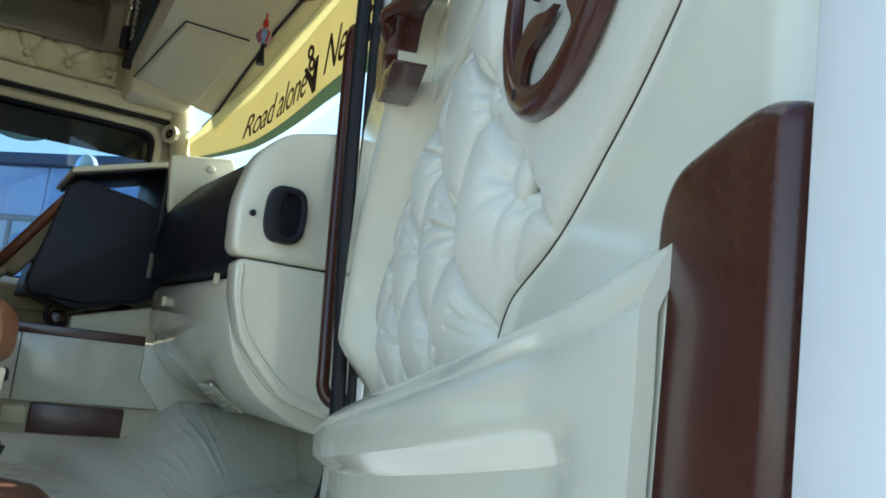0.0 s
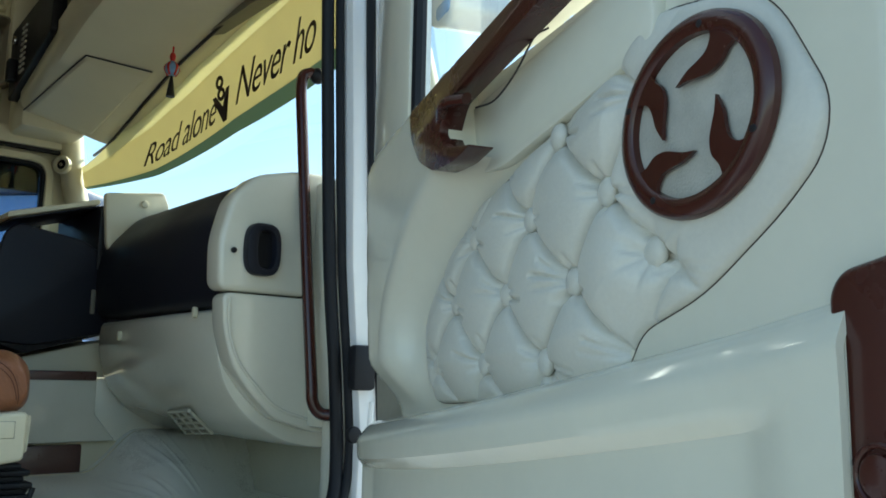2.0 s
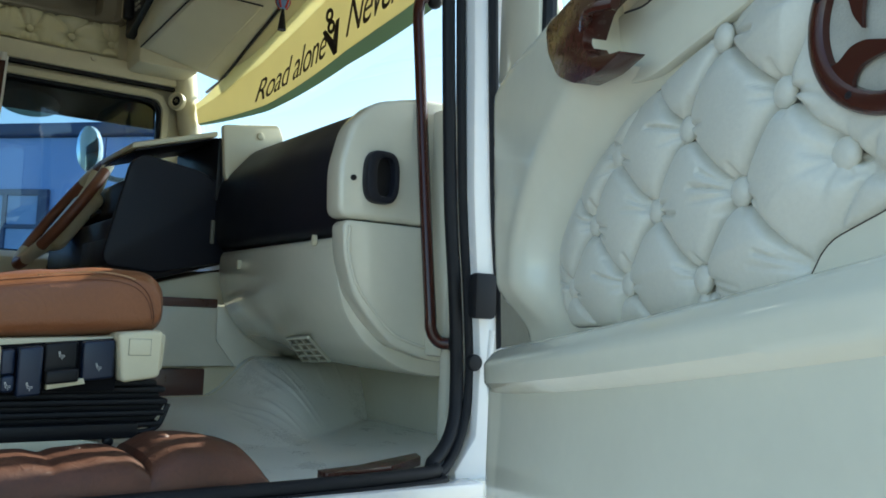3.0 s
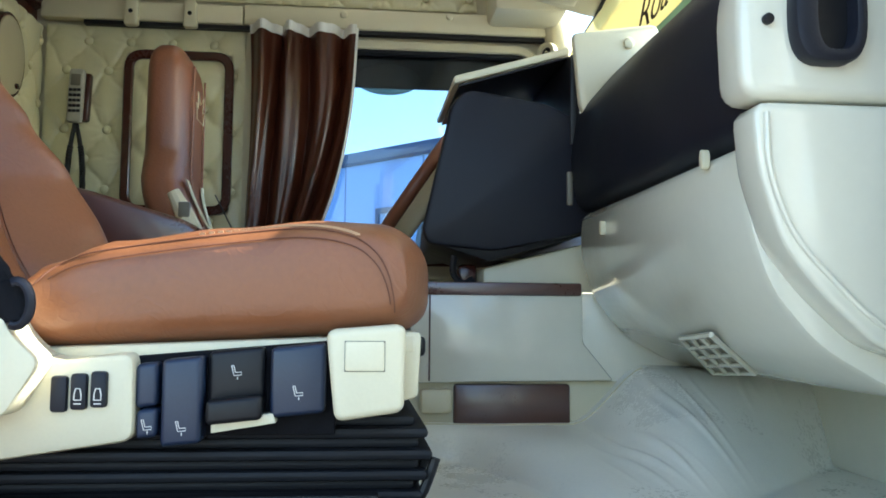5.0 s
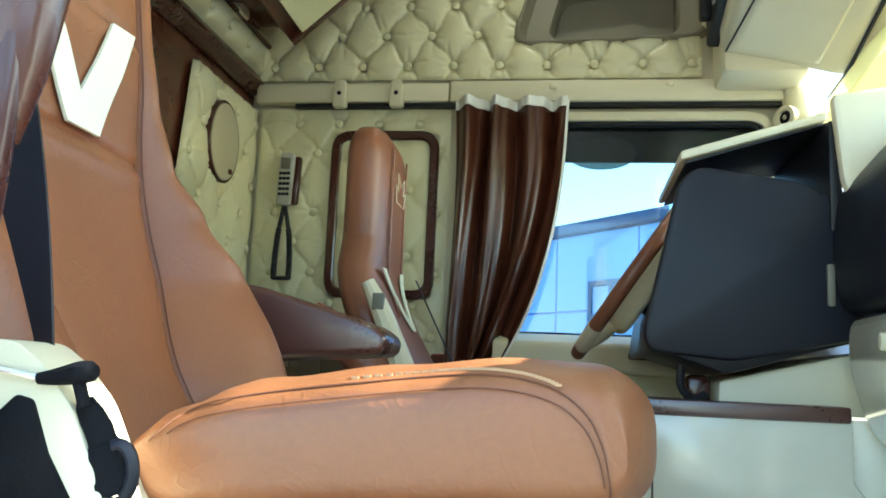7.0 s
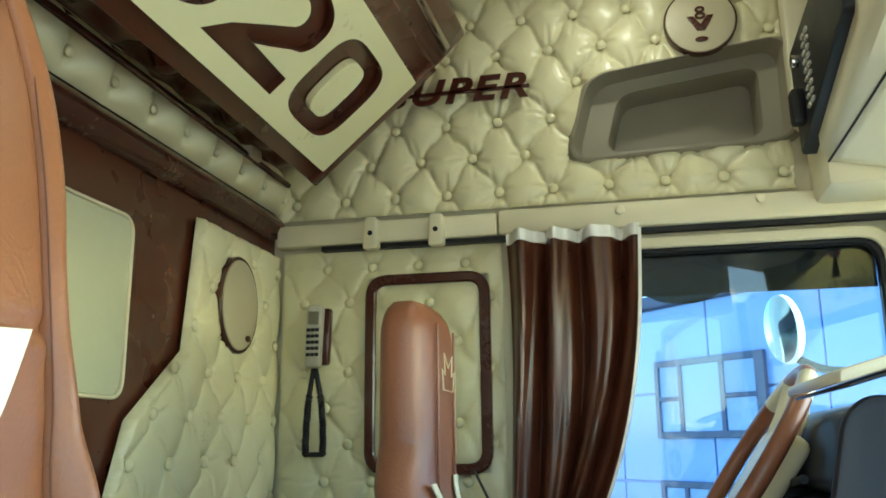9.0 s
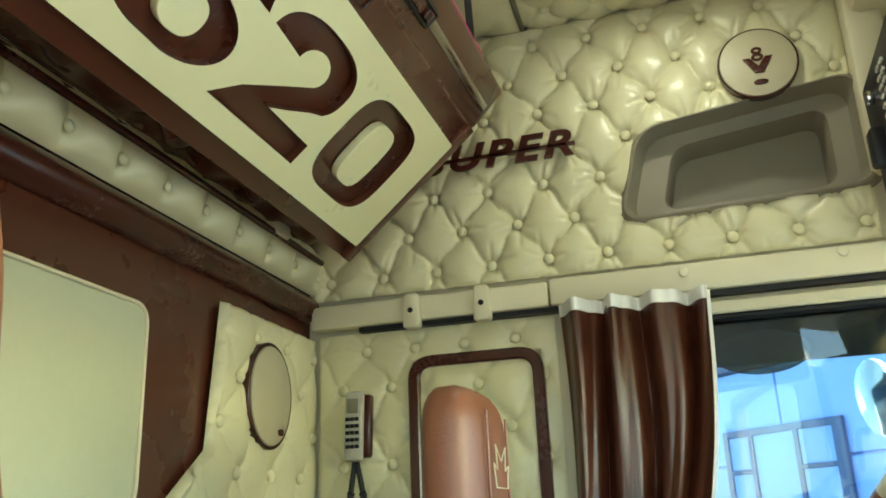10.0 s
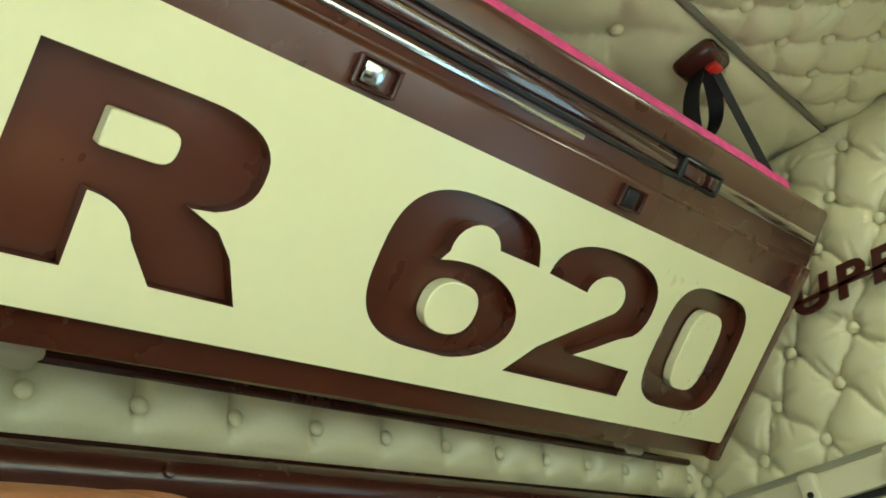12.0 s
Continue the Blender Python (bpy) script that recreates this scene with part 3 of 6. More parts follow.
part("skirt", sheet(160, 10, lambda u, v: (-0.022 + 0.105 * v, 0.25 + 1.75 * u, 2.764 - 0.016 * v + 0.007 * math.sin(u * 74 + 2 * v) * (0.3 + math.sin(math.pi * v)) + 0.004 * math.sin(u * 41 + 9 * v)), 0.003), BROWN_HIDE, rod, "wavy brown leather skirt")
for y in (0.62, 1.87):
    part("clip", box(-0.05, -0.002, y - 0.033, y + 0.033, 2.732, 2.765, 0.008), CREAM_TRIM, rod, "cream rod clip")

strap = thing("bunk_strap", "black bunk strap with a brown leather mount on the ceiling", "strap")
part("mount", box(0.435, 0.53, 1.635, 1.725, 3.318, 3.36, 0.02, 3), BROWN_GLOSS, strap)
part("buckle", box(0.488, 0.512, 1.668, 1.70, 3.306, 3.32, 0.004), RED, strap, "small red release")
part("webbing", sheet(2, 10, lambda u, v: (0.492 - 0.028 * v + 0.010 * u, 1.676 + 0.164 * v + 0.026 * u, 3.315 - 0.17 * v), 0.002), BLACK, strap)
part("webbing_slack", sheet(2, 16, lambda u, v: (0.455 - 0.06 * v + 0.036 * u, 1.675 - 0.03 * math.sin(3.1 * v), 3.32 - 0.16 * v), 0.002), BLACK, strap)
part("webbing_loop", sheet(2, 20, lambda u, v: (0.47 - 0.075 * v + 0.034 * u, 1.69 + 0.05 * math.sin(3.1 * v), 3.318 - 0.14 * v), 0.002), BLACK, strap)

# ---- rear wall and corner ----
def rear_panel():
    p = thing("rear_window", "pale cream blind panel set in the brown rear wall", "panel", kind="structure")
    pts = rounded([(0.60, 2.13), (1.49, 2.13), (1.50, 2.485), (0.60, 2.485)], 0.035, 6)
    part("blind", prism(pts, "x", XR - 0.01, XR + 0.006, 0.002, 1), BLIND, p)
    part("seal", ring("s", [(0.60, 2.13), (1.495, 2.13), (1.495, 2.485), (0.60, 2.485)], 0.035, 0.007, "x", XR - 0.005, XR + 0.010, None, 0.002), CREAM_TRIM, p)


rear_panel()
tagged(part("rear_band", sheet(40, 10, lambda u, v: (XR + 0.006 + 0.035 * math.sin(math.pi * v) ** 0.6, 2.19 * u, 2.60 + 0.075 * v), 0.0), BROWN_GLOSS), "rounded brown leather band along the rear wall", "trim", kind="structure")
for y in (0.83, 1.556):
    tagged(part("snap_button", prism(circle(y, 2.637, 0.009, n=20), "x", XR + 0.035, XR + 0.046, 0.003), BROWN_GLOSS), "brown snap stud on the leather band", "stud", group="snap studs")

CORNER = [(1.74, 2.555), (2.2, 2.555), (2.2, 1.5), (1.30, 1.5), (1.50, 2.085), (1.70, 2.24)]
tufted("corner_padding", "cream buttoned leather corner padding on the rear wall", lambda a, b, d: (XR + 0.025 + d, 1.28 + a, 1.5 + b), 0.92, 1.06, 0.15, 0.20, 0.018, CREAM,
       keep=lambda a, b: inside((1.28 + a, 1.5 + b), CORNER) and ((1.28 + a - 1.925) / 0.095) ** 2 + ((1.5 + b - 2.375) / 0.110) ** 2 > 1, cuts=(CORNER, circle(1.925, 2.375, 0.10, 0.115, 40)), cut_axis="x", cut_depth=XR + 0.012)
ov = thing("oval_cover", "oval cream cover with a small keyhole on the corner padding", "cover")
part("cover_plate", prism(circle(1.925, 2.375, 0.095, 0.112, 40), "x", XR + 0.02, XR + 0.046, 0.003), WALL_DISC, ov)
# dark ring drawn in for the shadow line round the cover
part("cover_shadow_ring", prism(circle(1.925, 2.375, 0.104, 0.121, 40), "x", XR + 0.012, XR + 0.043, 0.002, 1, [circle(1.925, 2.375, 0.0955, 0.1125, 40)]), BROWN_GLOSS, ov)
part("keyhole", prism(circle(1.965, 2.295, 0.011, 0.008, 16), "x", XR + 0.044, XR + 0.052, 0.002), BROWN_GLOSS, ov)

# ---- side wall things ----
def locker():
    l = thing("side_locker", "buttoned cream locker door in a brown rounded frame", "locker", kind="structure")
    pts = [(0.215, 1.985), (0.500, 1.985), (0.500, 2.455), (0.215, 2.455)]
    part("locker_frame", ring("f", pts, 0.035, 0.028, "y", YF - 0.028, YF + 0.01, None), BROWN_GLOSS, l)
    tufted("locker_door", "", lambda a, b, d: (0.213 + a, YF - 0.008 - d, 1.983 + b), 0.29, 0.475, 0.15, 0.21, 0.02, CREAM, cell=0.009, parent=l)


locker()
for x in (0.190, 0.371):
    h = thing("coat_hook", "cream plastic coat hook on the rail", "hook", group="coat hooks")
    part("hook_body", prism(rounded([(x, 2.548), (x + 0.045, 2.548), (x + 0.04, 2.638), (x + 0.005, 2.638)], 0.012), "y", YF - 0.068, YF - 0.038, 0.006), CREAM_TRIM, h)
    part("hook_hole", prism(circle(x + 0.022, 2.592, 0.007, n=14), "y", YF - 0.0695, YF - 0.066, 0), BLACK, h)
for x, z in ((0.875, 2.617), (1.22, 2.625)):
    tagged(part("rail_stud", prism(circle(x, z, 0.012, n=18), "y", YF - 0.049, YF - 0.04, 0.004), CREAM_TRIM), "cream screw cover on the rail", "stud", group="rail studs")


def phone():
    p = thing("phone_handset", "grey handset with keypad and coiled black cord on the wall", "phone")
    o = lambda bm: [setattr(v, "co", Matrix.Rotation(radians(2), 3, "Y") @ v.co + Vector((0.056, YF - 0.03, 2.320))) for v in bm.verts] and bm
    part("cradle", o(box(-0.018, 0.032, 0.0, 0.028, -0.075, 0.08, 0.008)), BROWN_GLOSS, p)
    part("body", o(box(-0.027, 0.019, -0.03, 0.0, -0.085, 0.085, 0.010)), GREY_MESH, p, "silver grey handset body")
    part("display", o(box(-0.019, 0.011, -0.033, -0.028, 0.03, 0.066, 0.003)), GREY, p)
    first = None
    for i in range(3):
        for j in range(5):
            k = part("key", box(-0.0055, 0.0055, -0.0025, 0.0025, -0.0045, 0.0045, 0.0015, 1), BLACK, p) if first is None else new("key", first)
            first = k.data
            k.parent = p
            k.location = (0.040 + i * 0.0122, YF - 0.0615, 2.320 + 0.016 - j * 0.0165)
    pts = []
    for i in range(260):
        t = i / 259
        a = math.pi * (1 - t)
        base = Vector((0.035 + 0.03 * math.cos(a), YF - 0.035, 2.06 - 0.06 * math.sin(a))) if 0 < t < 1 else Vector((0.03, YF - 0.035, 2.06))
        side = 0.19 * abs(2 * t - 1) ** 1.0
        c = Vector((0.050 + (0.028 if t > 0.5 else -0.02) * (1 - abs(2 * t - 1) ** 3) , YF - 0.035, 2.07 + side - 0.06 * math.sqrt(max(0, 1 - (2 * t - 1) ** 2))))
        w = 0.0035 if abs(2 * t - 1) < 0.72 else 0.0004
        pts.append(c + Vector((w * math.cos(i * 1.3), w * math.sin(i * 1.3), 0)))
    part("cord", sweep(pts, 0.0068, 8), BLACK, p, "coiled black cord")


phone()


def curtain():
    c = thing("curtain", "glossy brown leather curtain with pleats drawn beside the window", "curtain")
    def at(u, v):
        z = 2.555 - 0.83 * v
        right = 0.915 - 0.21 * max(0, (v - 0.15) / 0.85) ** 2.2
        left = 0.580 + 0.01 * v
        x = left + (right - left) * u
        amp = 0.030 * (1 - 0.35 * v)
        w = math.sin(2 * math.pi * (u * 3.4 + 0.35 + 0.05 * v)) + 0.35 * math.sin(2 * math.pi * (u * 7.3 + v * 0.5))
        return (x + 0.008 * math.sin(9 * u + 5 * v), YF - 0.075 + amp * w, z)
    part("cloth", sheet(90, 44, at, 0.004), CURTAIN, c)
    part("heading_tape", sheet(90, 2, lambda u, v: Vector(at(u, 0)) + Vector((0, -0.006, 0.012 - 0.03 * v)), 0.003), WHITE, c, "white heading tape")
    part("edge_binding", sheet(3, 30, lambda u, v: Vector(at(1, v)) + Vector((-0.002 + 0.008 * u, -0.004, 0.0)), 0.004), WHITE, c, "pale edge binding")


curtain()


def shelf_niche():
    n = thing("shelf_niche", "moulded storage niche in the padded wall, recess shade in its grey-brown colour", "shelf", kind="structure")
    out = rounded(SHELF, 0.06, 6)
    bm = bmesh.new()
    rings = []
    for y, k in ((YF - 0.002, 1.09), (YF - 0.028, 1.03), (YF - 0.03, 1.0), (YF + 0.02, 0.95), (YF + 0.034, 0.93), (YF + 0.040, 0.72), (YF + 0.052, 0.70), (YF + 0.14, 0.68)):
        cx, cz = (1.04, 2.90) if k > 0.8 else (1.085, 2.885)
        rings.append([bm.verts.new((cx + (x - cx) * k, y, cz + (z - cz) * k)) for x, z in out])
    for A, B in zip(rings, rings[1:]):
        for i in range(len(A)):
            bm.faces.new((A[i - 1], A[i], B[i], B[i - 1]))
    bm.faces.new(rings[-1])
    # liner colour is darkened to carry the shade inside the recess
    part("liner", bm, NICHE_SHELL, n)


shelf_niche()


def text_mesh(name, body, size, mat, depth=0.002, bold=0.0, shear=0.0, spacing=1.0, width=1.0):
    cu = bpy.data.curves.new(name, "FONT")
    cu.body, cu.size, cu.extrude, cu.offset, cu.shear, cu.space_character = body, size, depth, bold, shear, spacing
    cu.align_x, cu.align_y = "CENTER", "CENTER"
    cu.resolution_u = 4
    ob = bpy.data.objects.new("tmp", cu)
    scene.collection.objects.link(ob)
    me = bpy.data.meshes.new_from_object(ob.evaluated_get(bpy.context.evaluated_depsgraph_get()))
    bpy.data.objects.remove(ob)
    bpy.data.curves.remove(cu)
    me.name = name
    for v in me.vertices:
        v.co.x *= width
    me.materials.append(mat)
    return me


sup = new("wall_lettering", text_mesh("wall_lettering", "SUPER", 0.098, BROWN_GLOSS, 0.004, 0.003, 0.25, 1.2, 1.28))
tagged(sup, "brown SUPER lettering on the padded wall", "lettering")
sup.matrix_world = pose(0.444, YF - 0.045, 2.985, 90, 0, 0)
part("lettering_bar", box(-0.20, 0.21, -0.006, 0.004, -0.004, 0.004, 0.001), BROWN_GLOSS, sup)


def medallion():
    m = thing("medallion", "round cream wall cover with a brown emblem and keyhole", "cover")
    c = (1.112, 3.122)
    part("disc", prism(circle(*c, 0.09, n=48), "y", YF - 0.045, YF - 0.02, 0.004), WALL_DISC, m)
    part("rim", prism(circle(*c, 0.094, n=48), "y", YF - 0.042, YF - 0.02, 0.001, 1, [circle(*c, 0.0905, n=48)]), BROWN_GLOSS, m)
    x, z = c
    part("emblem", prism([(x - 0.035, z + 0.012), (x - 0.018, z + 0.012), (x, z - 0.012), (x + 0.018, z + 0.012), (x + 0.035, z + 0.012), (x + 0.01, z - 0.03), (x - 0.01, z - 0.03)], "y", YF - 0.049, YF - 0.044, 0.001), BROWN_GLOSS, m)
    for dz, r in ((0.012, 0.010), (0.03, 0.009)):
        part("emblem_ring", prism(circle(x, z + dz, r * 1.4, r, 20), "y", YF - 0.049, YF - 0.044, 0.0, 1, [circle(x, z + dz, r * 0.7, r * 0.45, 20)]), BROWN_GLOSS, m)
    part("keyhole", prism(circle(x, z - 0.055, 0.017, 0.007, 20), "y", YF - 0.049, YF - 0.044, 0.002), BROWN_GLOSS, m)


medallion()


def spotlight():
    s = thing("ceiling_spot", "lit round ceiling spot with a brown toothed ring", "lamp")
    x, y, z = 0.933, 1.83, 3.33
    pts = []
    for k in range(48):
        a = 2 * math.pi * k / 48
        r = 0.066 + (0.014 if k % 12 in (0, 1) else 0.0)
        pts.append((x + r * math.cos(a), y + r * math.sin(a)))
    part("ring", prism(pts, "z", z - 0.012, z + 0.02, 0.003, 1, [circle(x, y, 0.040, n=32)]), BROWN_GLOSS, s)
    em = bpy.data.materials.new("lamp_lens")
    em.use_nodes = True
    b = em.node_tree.nodes["Principled BSDF"]
    b.inputs["Emission Color"].default_value = (1, 0.97, 0.9, 1)
    b.inputs["Emission Strength"].default_value = 2.0
    part("lens", prism(circle(x, y, 0.041, n=32), "z", z - 0.004, z + 0.01, 0.002), WHITE, s, "white lens")
    for k in range(3):
        a = radians(90 + 120 * k)
        part("diode", prism(circle(x + 0.016 * math.cos(a), y + 0.016 * math.sin(a), 0.013, n=16), "z", z - 0.007, z - 0.003, 0.001), em, s)


spotlight()


# ---- front overhead console, windscreen, banner ----
def arch(y):
    """Rise of the windscreen's upper edge towards the middle."""
    return float(np.interp(y, (0.0, 0.5, 0.8, 1.05, 1.375, 1.65, 1.86, 2.0, 2.2), (0.43, 0.425, 0.405, 0.378, 0.334, 0.270, 0.215, 0.180, 0.165)))


def arched(prof):
    """A closed profile (x, z) drawn across the cab along the arch."""
    n, k = 40, len(prof)
    bm = bmesh.new()
    rows = []
    for i in range(n + 1):
        y = 0.02 + 1.985 * i / n
        rows.append([bm.verts.new((x, y, z + arch(y))) for x, z in prof])
    for A, B in zip(rows, rows[1:]):
        for j in range(k):
            bm.faces.new((A[j - 1], A[j], B[j], B[j - 1]))
    bm.faces.new(rows[0])
    bm.faces.new(list(reversed(rows[-1])))
    return bm


def overhead():
    o = thing("overhead_console", "cream overhead console above the windscreen with open shelf", "console", kind="structure")
    part("shelf_body", arched([(1.345, 2.495), (1.36, 2.478), (1.63, 2.415), (1.66, 2.41), (1.70, 2.425), (1.74, 2.47), (1.74, 2.84), (1.66, 2.84), (1.66, 2.62), (1.37, 2.62), (1.345, 2.61), (1.335, 2.59), (1.337, 2.51)]), CREAM_TRIM, o)
    part("end_cheek", box(1.345, 1.58, 2.0, YF, 2.60, 2.80, 0.02), CREAM_TRIM, o)
    part("top_fascia", box(1.33, 1.45, 0.02, YF, 3.20, 3.40, 0.02), CREAM_TRIM, o)
    part("end_post", box(1.315, 1.40, YF - 0.06, YF, 2.80, 3.38, 0.012), CREAM_TRIM, o)
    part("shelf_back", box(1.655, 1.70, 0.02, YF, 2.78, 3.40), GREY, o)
    def flap(u, v):
        x = (1.417 * (1 - v) + 1.351 * v) * (1 - u) + (1.615 * (1 - v) + 1.590 * v) * u
        y = (1.547 * (1 - v) + 2.000 * v) * (1 - u) + (1.471 * (1 - v) + 1.975 * v) * u
        edge = min(u, 1 - u, v, 1 - v)
        return (x, y, 2.478 - 0.233 * (x - 1.36) + arch(y) - 0.010 + 0.008 * max(0, 1 - edge / 0.04) ** 2)
    part("hatch", sheet(24, 24, flap), CREAM_TRIM, o, "cream hatch in the underside")
    rim = [flap(0, k / 12) for k in range(12, -1, -1)] + [flap(k / 12, 0) for k in range(1, 13)]
    part("hatch_gap", sweep(rim, 0.003, 6), BLACK, o)
    part("groove", sweep([(1.665, 0.1 + 2.06 * k / 30, 2.408 + arch(0.1 + 2.06 * k / 30)) for k in range(31)], 0.006, 8), BLACK, o)
    part("lip", arched([(1.68, 2.415), (1.70, 2.41), (1.78, 2.43), (1.78, 2.49), (1.68, 2.49)]), CREAM_TRIM, o)


overhead()


def radio():
    r = thing("radio_unit", "black radio unit with buttons on the overhead shelf", "radio")
    part("casing", prism(rounded([(1.60, 2.835), (2.09, 2.70), (2.11, 2.98), (1.60, 3.02)], 0.02), "x", 1.312, 1.36, 0.008), BLACK, r)
    first = None
    for i in range(2):
        for j in range(9):
            k = part("key", box(-0.004, 0.003, -0.012, 0.012, -0.005, 0.005, 0.002, 1), GREY_MESH if first is None else None, r) if first is None else new("key", first)
            first = k.data
            k.parent = r
            k.location = (1.310, 1.90 + i * 0.035, 2.775 + j * 0.021)
    part("knob", prism(circle(2.02, 2.92, 0.016, n=18), "x", 1.296, 1.314, 0.003), CHROME, r)
    part("microphone", box(1.282, 1.314, 1.985, 2.03, 2.755, 2.84, 0.008), BLACK, r)


radio()


def glass_x(y, z):
    """The curved, raked windscreen."""
    return 1.93 - 0.20 * abs((y - 1.1) / 1.1) ** 2.6 - (z - 2.1) * 0.22


def windscreen():
    w = thing("window_2", "curved clear windscreen", "window", kind="structure")
    g = part("pane", sheet(24, 8, lambda u, v: (glass_x(0.03 + 2.14 * u, 2.05 + 0.84 * v), 0.03 + 2.14 * u, 2.05 + 0.84 * v)), GLASS, w)
    g.visible_shadow = False
    tagged(part("wall_front", sheet(16, 4, lambda u, v: (1.98 - 0.2 * abs(2 * u - 1) ** 3, -0.05 + 2.3 * u, 1.0 + 1.08 * v), 0.03), WHITE_PAINT), "white cab front below the windscreen", "wall", kind="structure")
    tagged(part("wall_front_upper", sheet(16, 4, lambda u, v: (1.76 - 0.2 * abs(2 * u - 1) ** 3, -0.05 + 2.3 * u, 2.87 + 0.59 * v), 0.03), WHITE_PAINT), "white cab front above the windscreen", "wall", kind="structure")
    for y, s in ((0.045, -1), (YF - 0.02, 1)):
        tagged(part("pillar", sweep([(1.75, y, 1.9), (1.70, y, 2.1), (1.60, y, 2.45), (1.56, y, 2.75)], [0.06, 0.05, 0.045, 0.05], 14), CREAM_TRIM), "cream front pillar beside the windscreen", "pillar", kind="structure")


windscreen()


def banner():
    b = thing("banner", "yellow cloth banner with dark script across the windscreen top", "banner")
    def low(y):
        return float(np.interp(y, (0.0, 0.68, 0.95, 1.17, 1.45, 1.74, 2.2), (2.585, 2.566, 2.552, 2.534, 2.497, 2.457, 2.432)))
    def tall(y):
        return float(np.interp(y, (0.0, 0.69, 1.0, 1.33, 1.6, 1.88, 2.13, 2.2), (0.22, 0.214, 0.203, 0.188, 0.168, 0.125, 0.055, 0.05)))
    def at(u, v, off=0.0):
        y = 2.14 - 2.06 * u
        z = low(y) + tall(y) * (1 - v)
        return Vector((glass_x(y, z) - 0.05 - off, y, z))
    part("cloth", sheet(60, 8, at, 0.002), YELLOW, b)
    part("hem", sheet(60, 3, lambda u, v: at(u, 1) + Vector((0.011 * v, 0, -0.050 * v * min(1.0, 0.1 + 1.6 * u)), ), 0.002), GREEN, b, "dull green lower hem")
    # added bright strip: imitates sunlight on the console lip above the cloth
    part("sunlit_lip_strip", sheet(60, 3, lambda u, v: at(u, -0.45 * v), 0.002), SUNLIT_LIP, b, "pale cream strip imitating the sunlit lip above the banner")
    def letter(body, yc, size, width, shear, mid):
        me = text_mesh("script", body, size, INK, 0.0008, -0.0008, shear, 0.92, width)
        for v in me.vertices:
            y = yc - v.co.x
            u = (2.14 - y) / 2.06
            p = at(u, mid - v.co.y / tall(yc), 0.004)
            v.co = (p.x - v.co.z, p.y, p.z)
        ob = new("script", me)
        ob.parent = b
    letter("Road alone", 1.555, 0.118, 1.02, 0.78, 0.64)
    letter("Never ho", 0.90, 0.15, 0.97, 0.78, 0.60)
    c = 1.235
    def flat(pts):
        bm = prism(pts, "x", -0.001, 0.001)
        for v in bm.verts:
            y, z = v.co.y, v.co.z
            p = at((2.14 - y) / 2.06, 0.56 - 1.15 * z / tall(c), 0.004)
            v.co = (p.x + v.co.x, p.y, p.z)
        return bm
    part("emblem", flat([(c + 0.06, 0.018), (c + 0.038, 0.018), (c, -0.022), (c - 0.038, 0.018), (c - 0.06, 0.018), (c - 0.012, -0.062), (c + 0.012, -0.062)]), INK, b)
    for dz in (0.014, 0.046):
        bm = prism(circle(c, dz, 0.026, 0.018, 18), "x", -0.001, 0.001, 0, 1, [circle(c, dz, 0.013, 0.008, 18)])
        for v in bm.verts:
            p = at((2.14 - v.co.y) / 2.06, 0.56 - 1.15 * v.co.z / tall(c), 0.004)
            v.co = (p.x + v.co.x, p.y, p.z)
        part("emblem_ring", bm, INK, b)


banner()


def tweeter():
    t = thing("tweeter", "small round chrome-ringed speaker on the front pillar", "speaker")
    M = pose(1.545, 2.15, 2.513, 0, 0, 0) @ Vector((-0.75, -0.65, 0)).to_track_quat("Z", "Y").to_matrix().to_4x4()
    def put(bm):
        bmesh.ops.transform(bm, matrix=M, verts=bm.verts)
        return bm
    part("ring", put(prism(circle(0, 0, 0.036, n=32), "z", -0.01, 0.014, 0.004, 2, [circle(0, 0, 0.02, n=32)])), CREAM_TRIM, t)
    part("cone", put(prism(circle(0, 0, 0.021, n=24), "z", -0.008, 0.004, 0.002)), BLACK, t)
    part("dome", put(prism(circle(0, 0, 0.008, n=16), "z", 0.003, 0.012, 0.003)), CHROME, t)


tweeter()


def ornament():
    o = thing("hanging_ornament", "red and clear glass ornament with a dark tassel", "ornament")
    x, y = 1.61, 1.29
    part("string", sweep([(x, y, 2.775), (x, y, 2.740)], 0.003, 6), RED, o)
    def ball(z, rx, rz):
        bm = bmesh.new()
        bmesh.ops.create_uvsphere(bm, u_segments=16, v_segments=10, radius=1, matrix=Matrix.Translation((x, y, z)) @ Matrix.Diagonal((rx, rx, rz, 1)))
        return bm
    part("top_bead", ball(2.730, 0.010, 0.016), RED, o)
    part("bulb", ball(2.690, 0.022, 0.026), PANE, o, "clear glass bulb")
    for k in range(5):
        a = 2 * math.pi * k / 5
        part("petal", sweep(bend([(x, y, 2.717), (x + 0.023 * math.cos(a), y + 0.023 * math.sin(a), 2.695), (x + 0.012 * math.cos(a), y + 0.012 * math.sin(a), 2.667)], 4), 0.004, 6), RED, o)
    part("tassel", sweep([(x, y, 2.665), (x, y, 2.635), (x, y, 2.595)], [0.004, 0.009, 0.014], 10), BLACK, o)


ornament()


